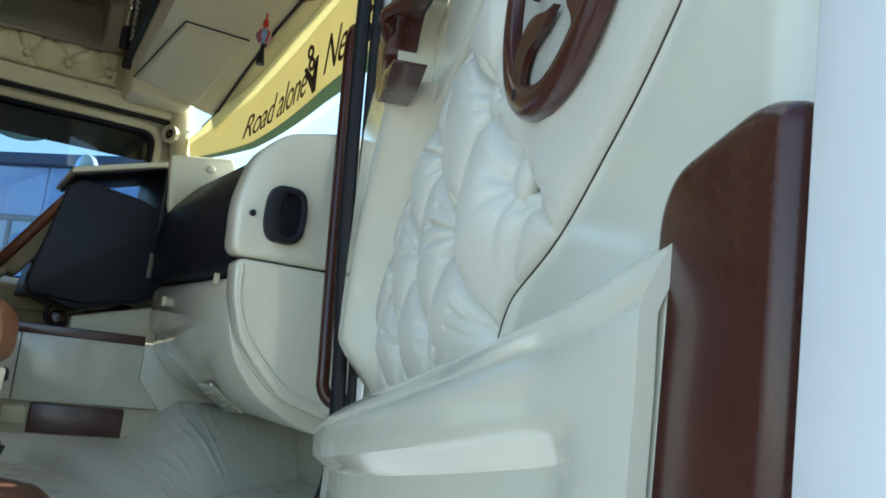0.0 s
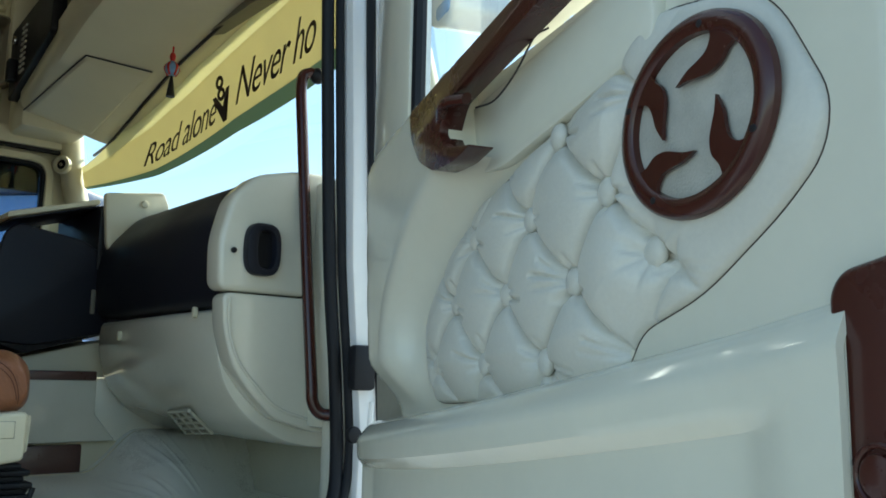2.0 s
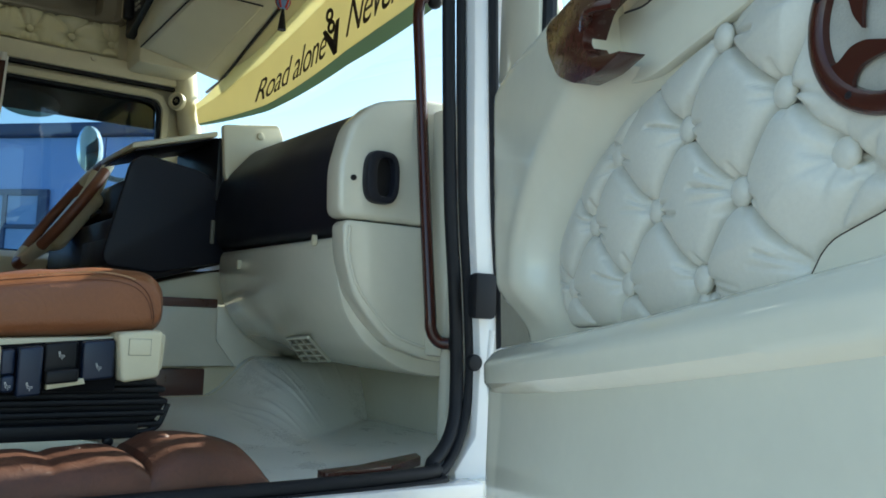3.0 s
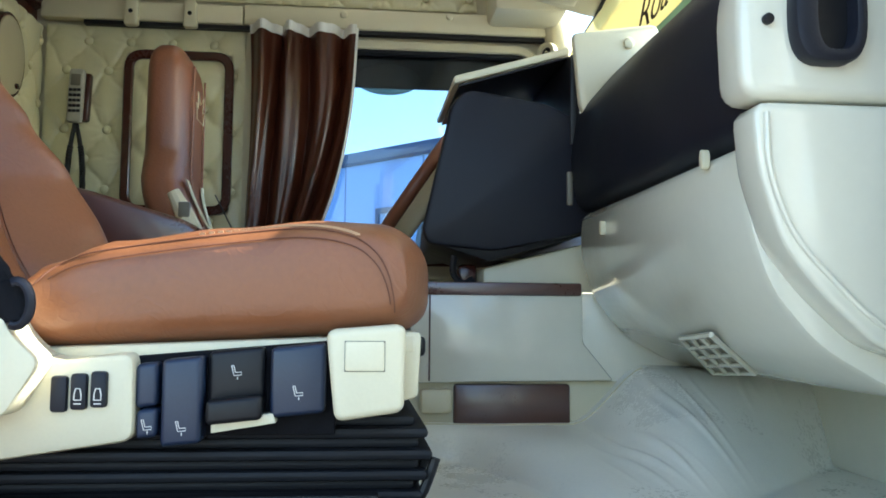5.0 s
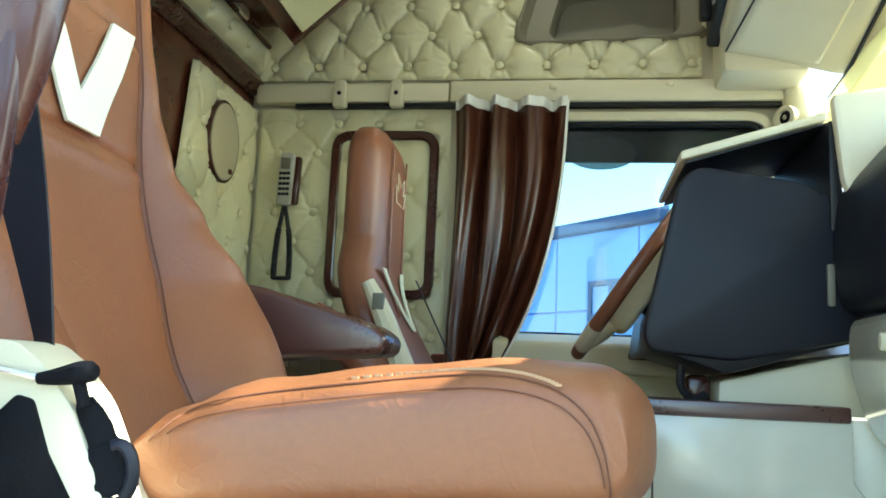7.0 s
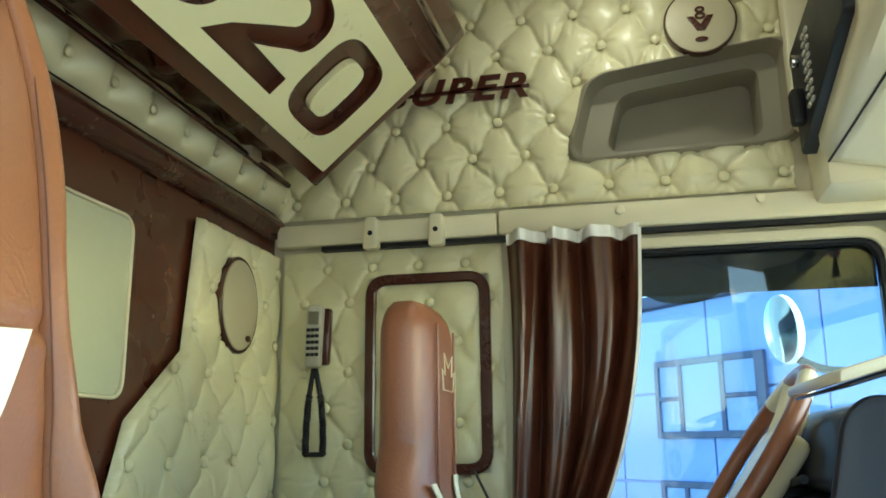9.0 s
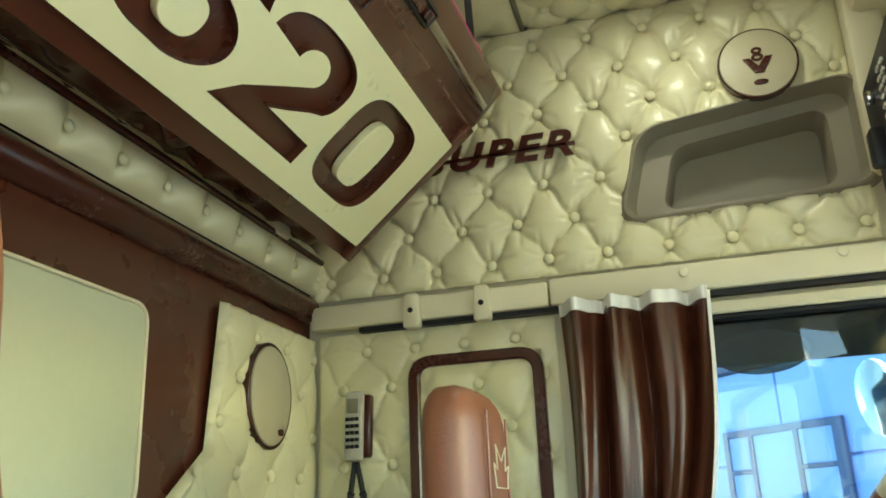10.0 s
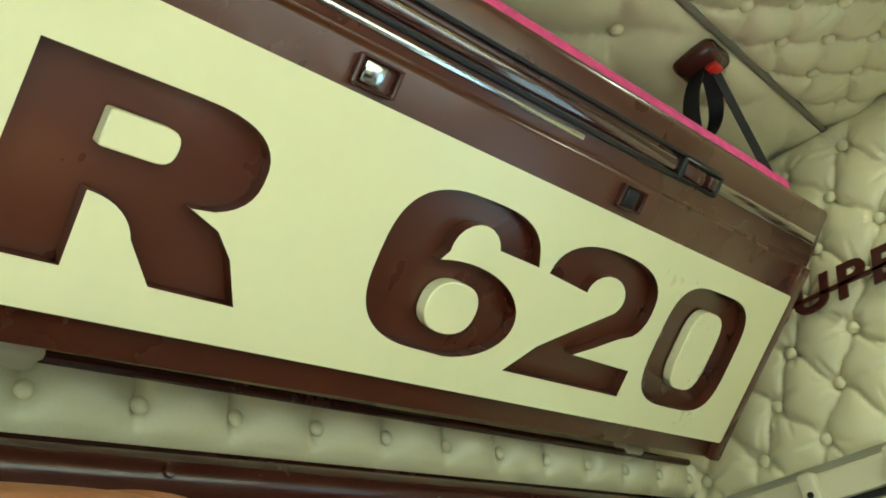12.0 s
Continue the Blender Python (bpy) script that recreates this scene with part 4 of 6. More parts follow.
# ---- dashboard ----
def dashboard():
    d = thing("dashboard", "cream and navy truck dashboard with lidded console", "dashboard", kind="structure")
    low = [(1.352, 1.845), (1.350, 1.76), (1.375, 1.68), (1.43, 1.615), (1.52, 1.565), (1.60, 1.55), (1.9, 1.55), (1.9, 1.845)]
    bm = prism(rounded(low, 0.03, 4), "y", 0.325, 1.02, 0.012)
    part("knee_panel", bm, CREAM_PAINT, d, "cream gloss knee panel")
    part("tunnel_side", box(1.345, 1.88, 1.025, 1.42, 1.40, 1.695, 0.012), CREAM_PAINT, d)
    up = [(1.352, 1.848), (1.338, 1.95), (1.352, 2.04), (1.43, 2.13), (1.52, 2.165), (1.88, 2.12), (1.88, 1.848)]
    part("upper_pad", prism(rounded(up, 0.03, 4), "y", 0.335, 1.05, 0.012), NAVY, d, "navy soft upper dashboard")
    cap_low = [(1.336, 1.872), (1.342, 1.80), (1.366, 1.724), (1.408, 1.672), (1.466, 1.619), (1.56, 1.59), (1.60, 1.585), (1.60, 1.872)]
    part("end_panel", prism(rounded(cap_low, 0.02, 4), "y", 0.275, 0.33, 0.014, 3), CREAM_PAINT, d, "cream gloss end panel")
    vx, vz = 1.415, 1.965
    cap_up = [(1.326, 1.876), (1.322, 1.98), (1.345, 2.07), (1.40, 2.125), (1.50, 2.15), (1.60, 2.155), (1.60, 1.876)]
    slot = [(vx + 0.040 * math.copysign(abs(math.cos(a)) ** 0.6, math.cos(a)), vz + 0.055 * math.copysign(abs(math.sin(a)) ** 0.7, math.sin(a))) for a in (2 * math.pi * k / 32 for k in range(32))]
    cu = part("end_cap", prism(rounded(cap_up, 0.025, 4), "y", 0.275, 0.34, 0.012, 3), CREAM_PAINT, d, "cream upper end cap")
    v = part("air_vent", prism(slot, "y", 0.255, 0.285, 0.006, 2, [[(vx + 0.006 + (x - vx) * 0.5, vz + (z - vz) * 0.72) for x, z in slot]]), NAVY, d, "navy oval air vent")
    part("vent_throat", prism([(vx + 0.006 + (x - vx) * 0.52, vz + (z - vz) * 0.74) for x, z in slot], "y", 0.2735, 0.276, 0), BLACK, v)
    part("lock", prism(circle(1.353, 1.958, 0.006, n=12), "y", 0.268, 0.276, 0.002), BLACK, d)
    # side trim strip behind the grab handle
    part("pillar_trim", box(1.545, 1.60, 0.20, 0.30, 1.60, 2.13, 0.01), CREAM_PAINT, d)
    for x, y, z in ((1.346, 0.425, 1.838), (1.346, 0.855, 1.799)):
        part("screw_cover", prism(circle(y, z, 0.006, 0.012, 16), "x", x - 0.004, x + 0.006, 0.002), CREAM_TRIM, d)
    # grille: a slanting grid of bars on the curved lower part; openings' shade is plate colour
    c00, c10, c11, c01 = Vector((1.423, 0.698, 1.619)), Vector((1.406, 0.548, 1.628)), Vector((1.509, 0.638, 1.571)), Vector((1.533, 0.833, 1.558))
    out = Vector((-0.05, 0, -0.09)).normalized()
    def on_grid(a, b):
        return c00.lerp(c10, a).lerp(c01.lerp(c11, a), b)
    bm = bmesh.new()
    bm.faces.new([bm.verts.new(on_grid(a, b) + out * 0.0008) for a, b in ((0, 0), (1, 0), (1, 1), (0, 1))])
    bmesh.ops.solidify(bm, geom=bm.faces[:], thickness=0.002)
    # closed plate, its dark tone painted in for the shade between the bars
    gr = part("grille", bm, GRILLE_SHADE, d, "cream lattice grille on a closed plate coloured as shaded openings")
    bars = [((i / 3, 0.0), (i / 3, 1.0)) for i in range(4)] + [((0.0, j / 4), (1.0, j / 4)) for j in range(5)]
    for p, q in bars:
        part("grille_bar", sweep([on_grid(*p) + out * 0.003, on_grid(*q) + out * 0.003], 0.0042, 6), CREAM_PAINT, gr)
    part("toe_board", box(1.76, 1.80, 0.12, 0.96, 1.39, 1.60, 0.006), CREAM_PAINT, d, "cream toe board under the dashboard")
    part("end_bead", sweep(bend([(1.350, 0.274, 1.86), (1.353, 0.274, 1.80), (1.376, 0.274, 1.738), (1.416, 0.274, 1.690), (1.474, 0.274, 1.640), (1.56, 0.274, 1.612)], 6), 0.0035, 8), CREAM_PAINT, d, "raised bead along the end panel")
    # side flap with stud
    part("flap", prism(rounded([(1.335, 2.19), (1.50, 2.215), (1.52, 2.17), (1.43, 2.09), (1.385, 2.03), (1.362, 2.022), (1.349, 2.05)], 0.012), "y", 1.005, 1.03, 0.008), CREAM_TRIM, d, "cream upright flap")
    part("flap_stud", prism(circle(1.444, 2.172, 0.011, n=16), "y", 0.997, 1.006, 0.004), CREAM_TRIM, d)
    # driver's console
    con = [(1.066, 1.783), (1.054, 1.81), (1.11, 2.062), (1.14, 2.087), (1.30, 2.062), (1.40, 2.01), (1.40, 1.815), (1.195, 1.772)]
    part("console_side", prism(rounded(con, 0.02, 4), "y", 1.05, 1.075, 0.01), NAVY, d, "navy console side panel")
    part("console_body", prism([(1.10, 1.80), (1.12, 1.93), (1.40, 1.98), (1.80, 1.98), (1.80, 1.83), (1.40, 1.83)], "y", 1.076, 2.12, 0.01), NAVY, d)
    lid = [(1.113, 2.098), (1.114, 2.115), (1.345, 2.182), (1.345, 2.166)]
    part("console_lid", prism(lid, "y", 1.065, 1.42, 0.006), CREAM_TRIM, d, "cream console lid")
    part("lid_lining", prism([(1.124, 2.094), (1.345, 2.160), (1.345, 2.164), (1.124, 2.0985)], "y", 1.07, 1.415, 0.001), BLACK, d, "black lining under the lid")
    part("lid_back", box(1.34, 1.36, 1.045, 1.42, 1.98, 2.16, 0.004), BLACK, d)
    part("console_slot", box(1.333, 1.345, 1.044, 1.052, 1.862, 1.928, 0.003), GREY, d)
    part("console_underside", prism([(1.075, 1.786), (1.185, 1.752), (1.39, 1.812), (1.39, 1.86), (1.08, 1.86)], "y", 1.064, 1.42, 0.006), BLACK, d, "black glossy console underside")
    part("instrument_hood", prism(rounded([(1.16, 1.95), (1.20, 2.08), (1.50, 2.14), (1.80, 2.10), (1.80, 1.95)], 0.03), "y", 1.43, 2.08, 0.02), NAVY, d)
    part("lower_cover", prism([(1.175, 1.60), (1.178, 1.742), (1.37, 1.79), (1.42, 1.80), (1.42, 1.60)], "y", 1.10, 1.60, 0.008), CREAM_TRIM, d, "cream lower console cover")
    k = part("bracket", sweep(bend([(1.12, 1.10, 1.765), (1.12, 1.10, 1.73), (1.14, 1.10, 1.71), (1.16, 1.10, 1.72)], 4), 0.007, 8), BLACK, d)
    part("knob", box(1.13, 1.17, 1.12, 1.16, 1.70, 1.75, 0.01), BROWN_GLOSS, d)


dashboard()


def tunnel():
    t = thing("centre_box", "cream storage box with brown top strip and brown drawer", "box")
    part("body", prism([(1.03, 1.525), (1.41, 1.53), (1.352, 1.60), (1.352, 1.703), (1.03, 1.703)], "y", 1.0, 1.33, 0.006), CREAM_PAINT, t)
    part("top_strip", box(1.05, 1.348, 0.994, 1.30, 1.686, 1.710, 0.004), BROWN_SATIN, t, "glossy brown top strip")
    part("joint", box(1.064, 1.067, 0.997, 1.003, 1.53, 1.685), BROWN_GLOSS, t)
    part("drawer", box(1.112, 1.33, 1.01, 1.30, 1.44, 1.523, 0.006), BROWN_SATIN, t, "brown drawer front")
    part("drawer_block", box(1.05, 1.108, 1.0, 1.30, 1.47, 1.515, 0.008), CREAM_TRIM, t)
    part("plinth", box(1.02, 1.60, 1.02, 1.60, 1.34, 1.53, 0.01), CREAM_TRIM, t)


tunnel()


def mat_cover():
    c = thing("floor_cover", "creased cream leather floor cover in the footwell", "mat")
    def ease(t):
        t = max(0.0, min(1.0, t))
        return t * t * (3 - 2 * t)
    def height(x, y):
        top = 0.060 + 0.105 * ease((x - 1.325) / 0.15)
        start = lerp(x, [(1.10, 0.93), (1.31, 0.475)]) + 0.95 * max(0.0, x - 1.34)
        d = max(0.0, min(1.0, (y - start) / max(0.03, 0.985 - start)))
        wrinkle = max(0.0, noise.noise(Vector((x * 58 + 2 * math.sin(y * 9), y * 5, 4.1))) - 0.10) * max(0.0, noise.noise(Vector((x * 6, y * 7, 2.3))) + 0.25)
        soft = 0.0015 * noise.noise(Vector((x * 8, y * 7, 0)))
        return 1.392 + top * math.sin(math.pi / 2 * d) + 0.026 * wrinkle * math.sin(math.pi * d) * ease((x - 1.27) / 0.06) + soft
    part("cover_sheet", sheet(330, 200, lambda u, v: (0.9 + 0.98 * u, 0.06 + 1.30 * v, height(0.9 + 0.98 * u, 0.06 + 1.30 * v))), FLOORING, c, smooth=60)
    edge = [(1.02 + 0.44 * k / 30, 0.988 + 0.004 * math.sin(k / 4)) for k in range(31)]
    part("seam", sweep([(x, y, height(x, y) + 0.0006) for x, y in edge], 0.0016, 6), CREAM_TRIM, c)


mat_cover()


# ---- steering wheel and column ----
def steering_wheel():
    s = thing("steering_wheel", "truck steering wheel with brown leather rim and cream hub", "steering wheel")
    c = Vector((1.08, 1.74, 1.98))
    M = Matrix.Translation(c) @ pose(0, 0, 0, 0, -56, 0)
    R = 0.215
    def put(bm):
        bmesh.ops.transform(bm, matrix=M, verts=bm.verts)
        return bm
    pts = [(R * math.cos(2 * math.pi * k / 64), R * math.sin(2 * math.pi * k / 64), 0) for k in range(64)]
    part("rim", put(sweep(pts, 0.017, 14, True)), TAN_DARK, s, "tan leather rim")
    for a0, a1 in ((22, 46), (134, 158), (-46, -22), (-158, -134)):
        part("rim_inlay", put(sweep([(R * math.cos(radians(a)), R * math.sin(radians(a)), 0) for a in range(a0, a1 + 1, 6)], 0.0178, 14)), CREAM_TRIM, s, "cream rim inlay")
    hub = prism(rounded([(-0.12, -0.09), (0.10, -0.12), (0.10, 0.12), (-0.12, 0.09)], 0.04), "z", -0.065, -0.005, 0.02, 3)
    part("hub", put(hub), CREAM_TRIM, s, "cream hub")
    for a in (20, 160, 200, 340):
        d = Vector((math.cos(radians(a)), math.sin(radians(a)), 0))
        part("spoke", put(sweep([d * 0.06 + Vector((0, 0, -0.03)), d * 0.14 + Vector((0, 0, -0.02)), d * (R - 0.005)], [0.030, 0.026, 0.018], 10, flat=0.6)), CREAM_TRIM, s)
    part("column", put(sweep([(0, 0, -0.04), (0, 0, -0.3)], 0.05, 16)), BLACK, s)
    part("stalk", put(sweep([(0.02, -0.05, -0.07), (0.03, -0.20, -0.06)], 0.008, 8)), BLACK, s)


steering_wheel()


def far_mirror():
    m = thing("wing_mirror", "small rounded white wing mirror outside the driver's window", "mirror")
    M = Matrix.Translation((1.305, 2.56, 2.345)) @ pose(0, 0, 0, 0, -8, -36)
    def put(bm):
        bmesh.ops.transform(bm, matrix=M, verts=bm.verts)
        return bm
    face = [(0.052 * math.cos(a), 0.100 * math.sin(a) + 0.012 * math.cos(a)) for a in (2 * math.pi * k / 36 for k in range(36))]
    h = part("housing", put(prism(face, "y", 0.0, 0.05, 0.018, 3)), WHITE_PAINT, m, "white mirror housing")
    part("mirror_glass", put(prism([(x * 0.95, z * 0.965) for x, z in face], "y", -0.003, 0.002, 0.001)), MIRROR, h, "clear mirror glass")
    part("arm", sweep(bend([(1.33, 2.59, 2.27), (1.42, 2.52, 2.22), (1.56, 2.30, 2.21)], 4), 0.012, 8), RUBBER, m)


far_mirror()


# ---- far door lining ----
def far_door():
    d = thing("door_1", "driver's door lining with cream sill, buttoned panel and speaker ring", "door", kind="structure")
    part("sill", prism(rounded([(YF - 0.10, 1.76), (YF + 0.02, 1.76), (YF + 0.02, 1.868), (YF - 0.03, 1.868), (YF - 0.10, 1.84)], 0.015), "x", 0.72, 1.55, 0.006), CREAM_TRIM, d)
    part("sill_strip", box(1.10, 1.50, YF - 0.13, YF - 0.10, 1.80, 1.82, 0.006), BROWN_GLOSS, d)
    tufted("door_padding", "", lambda a, b, e: (0.72 + a, YF - 0.03 - e, 1.30 + b), 0.80, 0.46, 0.12, 0.16, 0.02, CREAM, parent=d, cell=0.014)
    speaker_ring(d, Matrix.Translation((0.84, YF - 0.055, 1.70)) @ Matrix(((1, 0, 0), (0, 0, -1), (0, 1, 0))).to_4x4(), 0.085)
    part("pillar_cover", box(0.53, 0.72, YF - 0.03, YF + 0.01, 1.3, 1.80, 0.01), BROWN_HIDE, d)


def blade(a):
    """One of the four curved talons of a speaker ring, in a unit disc."""
    def edge(steps):
        return [(p.x, p.y) for p in bend([(r * math.cos(radians(a + off)), r * math.sin(radians(a + off)), 0) for r, off in steps], 4)]
    back = edge([(0.86, -14), (0.70, -11), (0.55, -12), (0.42, -4), (0.355, 14), (0.345, 36), (0.37, 60)])
    belly = edge([(0.37, 60), (0.44, 36), (0.51, 20), (0.61, 11), (0.74, 11), (0.86, 17)])
    return back + belly[1:]


def speaker_ring(parent, M, r):
    """A brown ring with four blades before a grey mesh; M puts its disc, z towards the viewer."""
    def put(bm):
        bmesh.ops.transform(bm, matrix=M @ Matrix.Diagonal((r * 1.07, r * 0.92, r * 0.6, 1)), verts=bm.verts)
        return bm
    part("speaker_mesh", put(prism(circle(0, 0, 0.86, n=48), "z", -0.05, 0.02, 0.01)), GREY_MESH, parent, "grey speaker mesh")
    bm = bmesh.new()
    n, sec = 64, [(0.78, 0.02), (0.79, 0.13), (0.83, 0.17), (0.90, 0.175), (0.96, 0.15), (0.99, 0.10), (1.0, 0.0)]
    rings = [[bm.verts.new((q * math.cos(2 * math.pi * k / n), q * math.sin(2 * math.pi * k / n), h)) for q, h in sec] for k in range(n)]
    for k in range(n):
        for i in range(len(sec) - 1):
            bm.faces.new((rings[k - 1][i], rings[k][i], rings[k][i + 1], rings[k - 1][i + 1]))
    rg = part("speaker_ring", put(bm), BROWN_GLOSS, parent, "glossy brown speaker ring")
    for a in (54, 142, 222, 314):
        part("blade", put(prism(blade(a), "z", 0.06, 0.13, 0)), BROWN_GLOSS, rg)
    for a in (76, 158, 238, 334):
        c = (0.88 * math.cos(radians(a)), 0.86 * math.sin(radians(a)))
        part("screw", put(prism(circle(*c, 0.040, n=12), "z", 0.15, 0.182, 0.01)), BLACK, rg)


far_door()


# ---- seats ----
def cushion_mesh(x0, x1, y0, y1, prof):
    """A padded block: prof(x) gives bottom and top; edges rounded across y."""
    def at(u, v):
        a = 2 * math.pi * v
        u = 1 - (1 - u) ** 1.8
        x = x0 + (x1 - x0) * u
        lo, hi = prof(u)
        c, h = (lo + hi) / 2, (hi - lo) / 2
        cy, w = (y0 + y1) / 2, (y1 - y0) / 2
        ca, sa = math.cos(a), math.sin(a)
        side = math.copysign(abs(ca) ** 0.35, ca)
        return (x - 0.036 * u ** 4 * abs(side) ** 3, cy + w * side, c + h * math.copysign(abs(sa) ** 0.45, sa))
    return sheet(36, 56, at)


def passenger_seat():
    s = thing("passenger_seat", "tan leather passenger seat with white V inlay on its backrest", "seat")
    Y0, Y1 = 0.255, 0.765
    # cushion: two stitched halves
    HI = [(0.60, 1.655), (0.64, 1.698), (0.70, 1.722), (0.81, 1.737), (0.90, 1.746), (0.96, 1.744), (1.03, 1.730)]
    def prof(u):
        x = 0.60 + 0.416 * u
        lo, hi = 1.626 - 0.016 * max(0.0, min(1.0, (0.95 - x) / 0.30)) + 0.014 * max(0, (x - 0.95) / 0.08) ** 2, lerp(x, HI)
        if u > 0.86:
            k = max(0, 1 - ((u - 0.86) / 0.14) ** 3.2) ** (1 / 3.2)
            m = (hi + lo) / 2 - 0.008
            hi, lo = m + (hi - m) * k, m + (lo - m) * k
        return lo, hi
    part("cushion", cushion_mesh(0.60, 1.016, Y0, Y1, prof), TAN, s, "tan leather cushion")
    # stitched seams on the near side, turning down at the front
    def on_side(x, z, out=0.0012):
        u = (x - 0.60) / 0.416
        for _ in range(4):
            u = min(1.0, (x - 0.60 + 0.036 * u ** 4) / 0.416)
        lo, hi = prof(u)
        sa = min(0.999, abs((z - (lo + hi) / 2) / ((hi - lo) / 2))) ** (1 / 0.45)
        return ((x, (Y0 + Y1) / 2 - (Y1 - Y0) / 2 * math.sqrt(1 - sa * sa) ** 0.35 - out, z))
    line = bend([(0.640, 0, 1.672), (0.662, 0, 1.694), (0.71, 0, 1.708), (0.81, 0, 1.723), (0.88, 0, 1.730), (0.925, 0, 1.724), (0.950, 0, 1.708), (0.962, 0, 1.688), (0.968, 0, 1.664), (0.970, 0, 1.646)], 12)
    part("seam", sweep([on_side(p.x, p.z) for p in line], 0.0007, 6), STITCH, s)
    part("seam", sweep([on_side(p.x - 0.004 * max(0, (p.x - 0.94) / 0.05), p.z - 0.0095) for p in line[8:-14]], 0.0006, 6), STITCH, s)
    first = None
    for p in [q for q in line[6:] if 0.78 < q.x < 0.935]:
        st = part("stitch", box(-0.0026, 0.0026, -0.0010, 0.0010, -0.0010, 0.0010), THREAD, s) if first is None else new("stitch", first)
        first = st.data
        st.parent = s
        st.location = on_side(p.x, p.z + 0.004, 0.0008)
    # backrest: middle panel between seams, bolsters that swell forward low down
    CY = 0.505
    SEAM = [(1.64, 0.085), (1.70, 0.100), (1.85, 0.145), (2.13, 0.140), (2.30, 0.146), (2.52, 0.146)]
    CREST = [(1.64, 0.190), (1.76, 0.214), (1.83, 0.222), (1.90, 0.194), (2.0, 0.164), (2.1, 0.153), (2.17, 0.153), (2.3, 0.164), (2.52, 0.164)]
    SWELL = [(1.64, 0.085), (1.77, 0.100), (1.85, 0.085), (1.92, 0.058), (1.98, 0.032), (2.07, 0.014), (2.15, 0.008), (2.52, 0.006)]
    def back_x(z):
        return 0.390 + 0.88 * max(0.0, 2.06 - z) ** 2 - 0.25 * max(0.0, z - 2.06) ** 1.3
    def back(u, v):
        z = 1.60 + 0.92 * v
        e = 2 * u - 1
        g, sg = abs(e), (1 if e > 0 else -1)
        hs, hc, d = lerp(z, SEAM), lerp(z, CREST), lerp(z, SWELL) * (1 if e > 0 else 0.55)
        x = back_x(z)
        if g < 0.55:
            q = g / 0.55
            y = hs * q
            x += 0.010 * (1 - q ** 4) - 0.004 - 0.003 * math.exp(-((1 - q) / 0.025) ** 2)
            for zc in (1.972, 2.136):
                x -= 0.006 * math.exp(-((z - zc) / 0.007) ** 2) - 0.003 * math.exp(-((z - zc + 0.016) / 0.011) ** 2)
        elif g < 0.85:
            q = (g - 0.55) / 0.30
            y = hs + (hc - hs) * q
            x += d * math.sin(math.pi / 2 * q) - 0.004 * math.exp(-(q / 0.05) ** 2)
        else:
            q = (g - 0.85) / 0.15
            y = hc + 0.03 * math.sin(math.pi / 2 * q)
            x += d - (0.07 + d) * (1 - math.cos(math.pi / 2 * q))
        return (x - 0.10 * max(0, (v - 0.94) / 0.06) ** 2, CY + sg * y * (1 - 0.35 * max(0, (v - 0.80) / 0.20) ** 2), z)
    part("backrest", sheet(88, 150, back), TAN, s, "tan leather backrest")
    def shell(u, v):
        z = 1.60 + 0.90 * v
        e = 2 * u - 1
        return (back_x(z) - 0.055 - 0.08 * (1 - abs(e) ** 3), CY + (lerp(z, CREST) + 0.028) * e, z)
    part("backrest_shell", sheet(24, 24, shell), TAN_DARK, s, "darker tan back shell")
    for sg in (-1, 1):
        part("piping", sweep([(back_x(z) + 0.001, CY + sg * lerp(z, SEAM), z) for z in [1.66 + 0.80 * k / 40 for k in range(41)]], 0.0009, 6), STITCH, s)
    def inlay(a, b, c, e):
        def at(u, v):
            y, z = (Vector(a) * (1 - u) + Vector(b) * u) * (1 - v) + (Vector(e) * (1 - u) + Vector(c) * u) * v
            return Vector((back_x(z) + 0.0095, y, z))
        part("inlay", sheet(4, 14, at, 0.004), WHITE_HIDE, s, "white leather inlay")
    inlay((0.552, 2.126), (0.604, 2.130), (0.527, 1.979), (0.464, 1.979))
    inlay((0.386, 2.128), (0.424, 2.126), (0.492, 2.016), (0.4638, 1.9795))
    # seat frame and controls
    Y = 0.240
    part("side_housing", prism(rounded([(0.40, 1.485), (0.737, 1.534), (0.735, 1.613), (0.67, 1.606), (0.60, 1.640), (0.42, 1.60)], 0.012), "y", Y, Y + 0.05, 0.008), CREAM_TRIM, s, "cream plastic side housing")
    part("rear_housing", prism(rounded([(0.40, 1.52), (0.640, 1.560), (0.668, 1.606), (0.645, 1.627), (0.627, 1.663), (0.610, 1.697), (0.586, 1.724), (0.562, 1.740), (0.53, 1.739), (0.47, 1.69), (0.42, 1.60)], 0.010), "y", 0.200, Y + 0.02, 0.009, 3), CREAM_TRIM, s, "cream upright housing")
    part("housing_pocket", prism([(0.45, 1.555), (0.60, 1.59), (0.624, 1.626), (0.598, 1.665), (0.583, 1.700), (0.570, 1.703), (0.538, 1.671), (0.46, 1.61)], "y", 0.196, 0.204, 0.003), BLACK_CLOTH, s, "black pocket panel")
    for i, x in enumerate((0.673, 0.690, 0.707)):
        sw = part("rocker_switch", box(x - 0.0072, x + 0.0072, Y - 0.006, Y + 0.006, 1.560 + 0.002 * i, 1.592 + 0.002 * i, 0.003), NAVY, s, "dark rocker switch")
        if i:
            icon = [(-0.003, -0.006), (0.003, -0.006), (0.003, -0.001), (0.0018, 0.004), (-0.0018, 0.004), (-0.003, -0.001), (-0.003, -0.006)]
            part("symbol", sweep([(x + p, Y - 0.0065, 1.577 + q) for p, q in icon], 0.0006, 5), WHITE, sw)
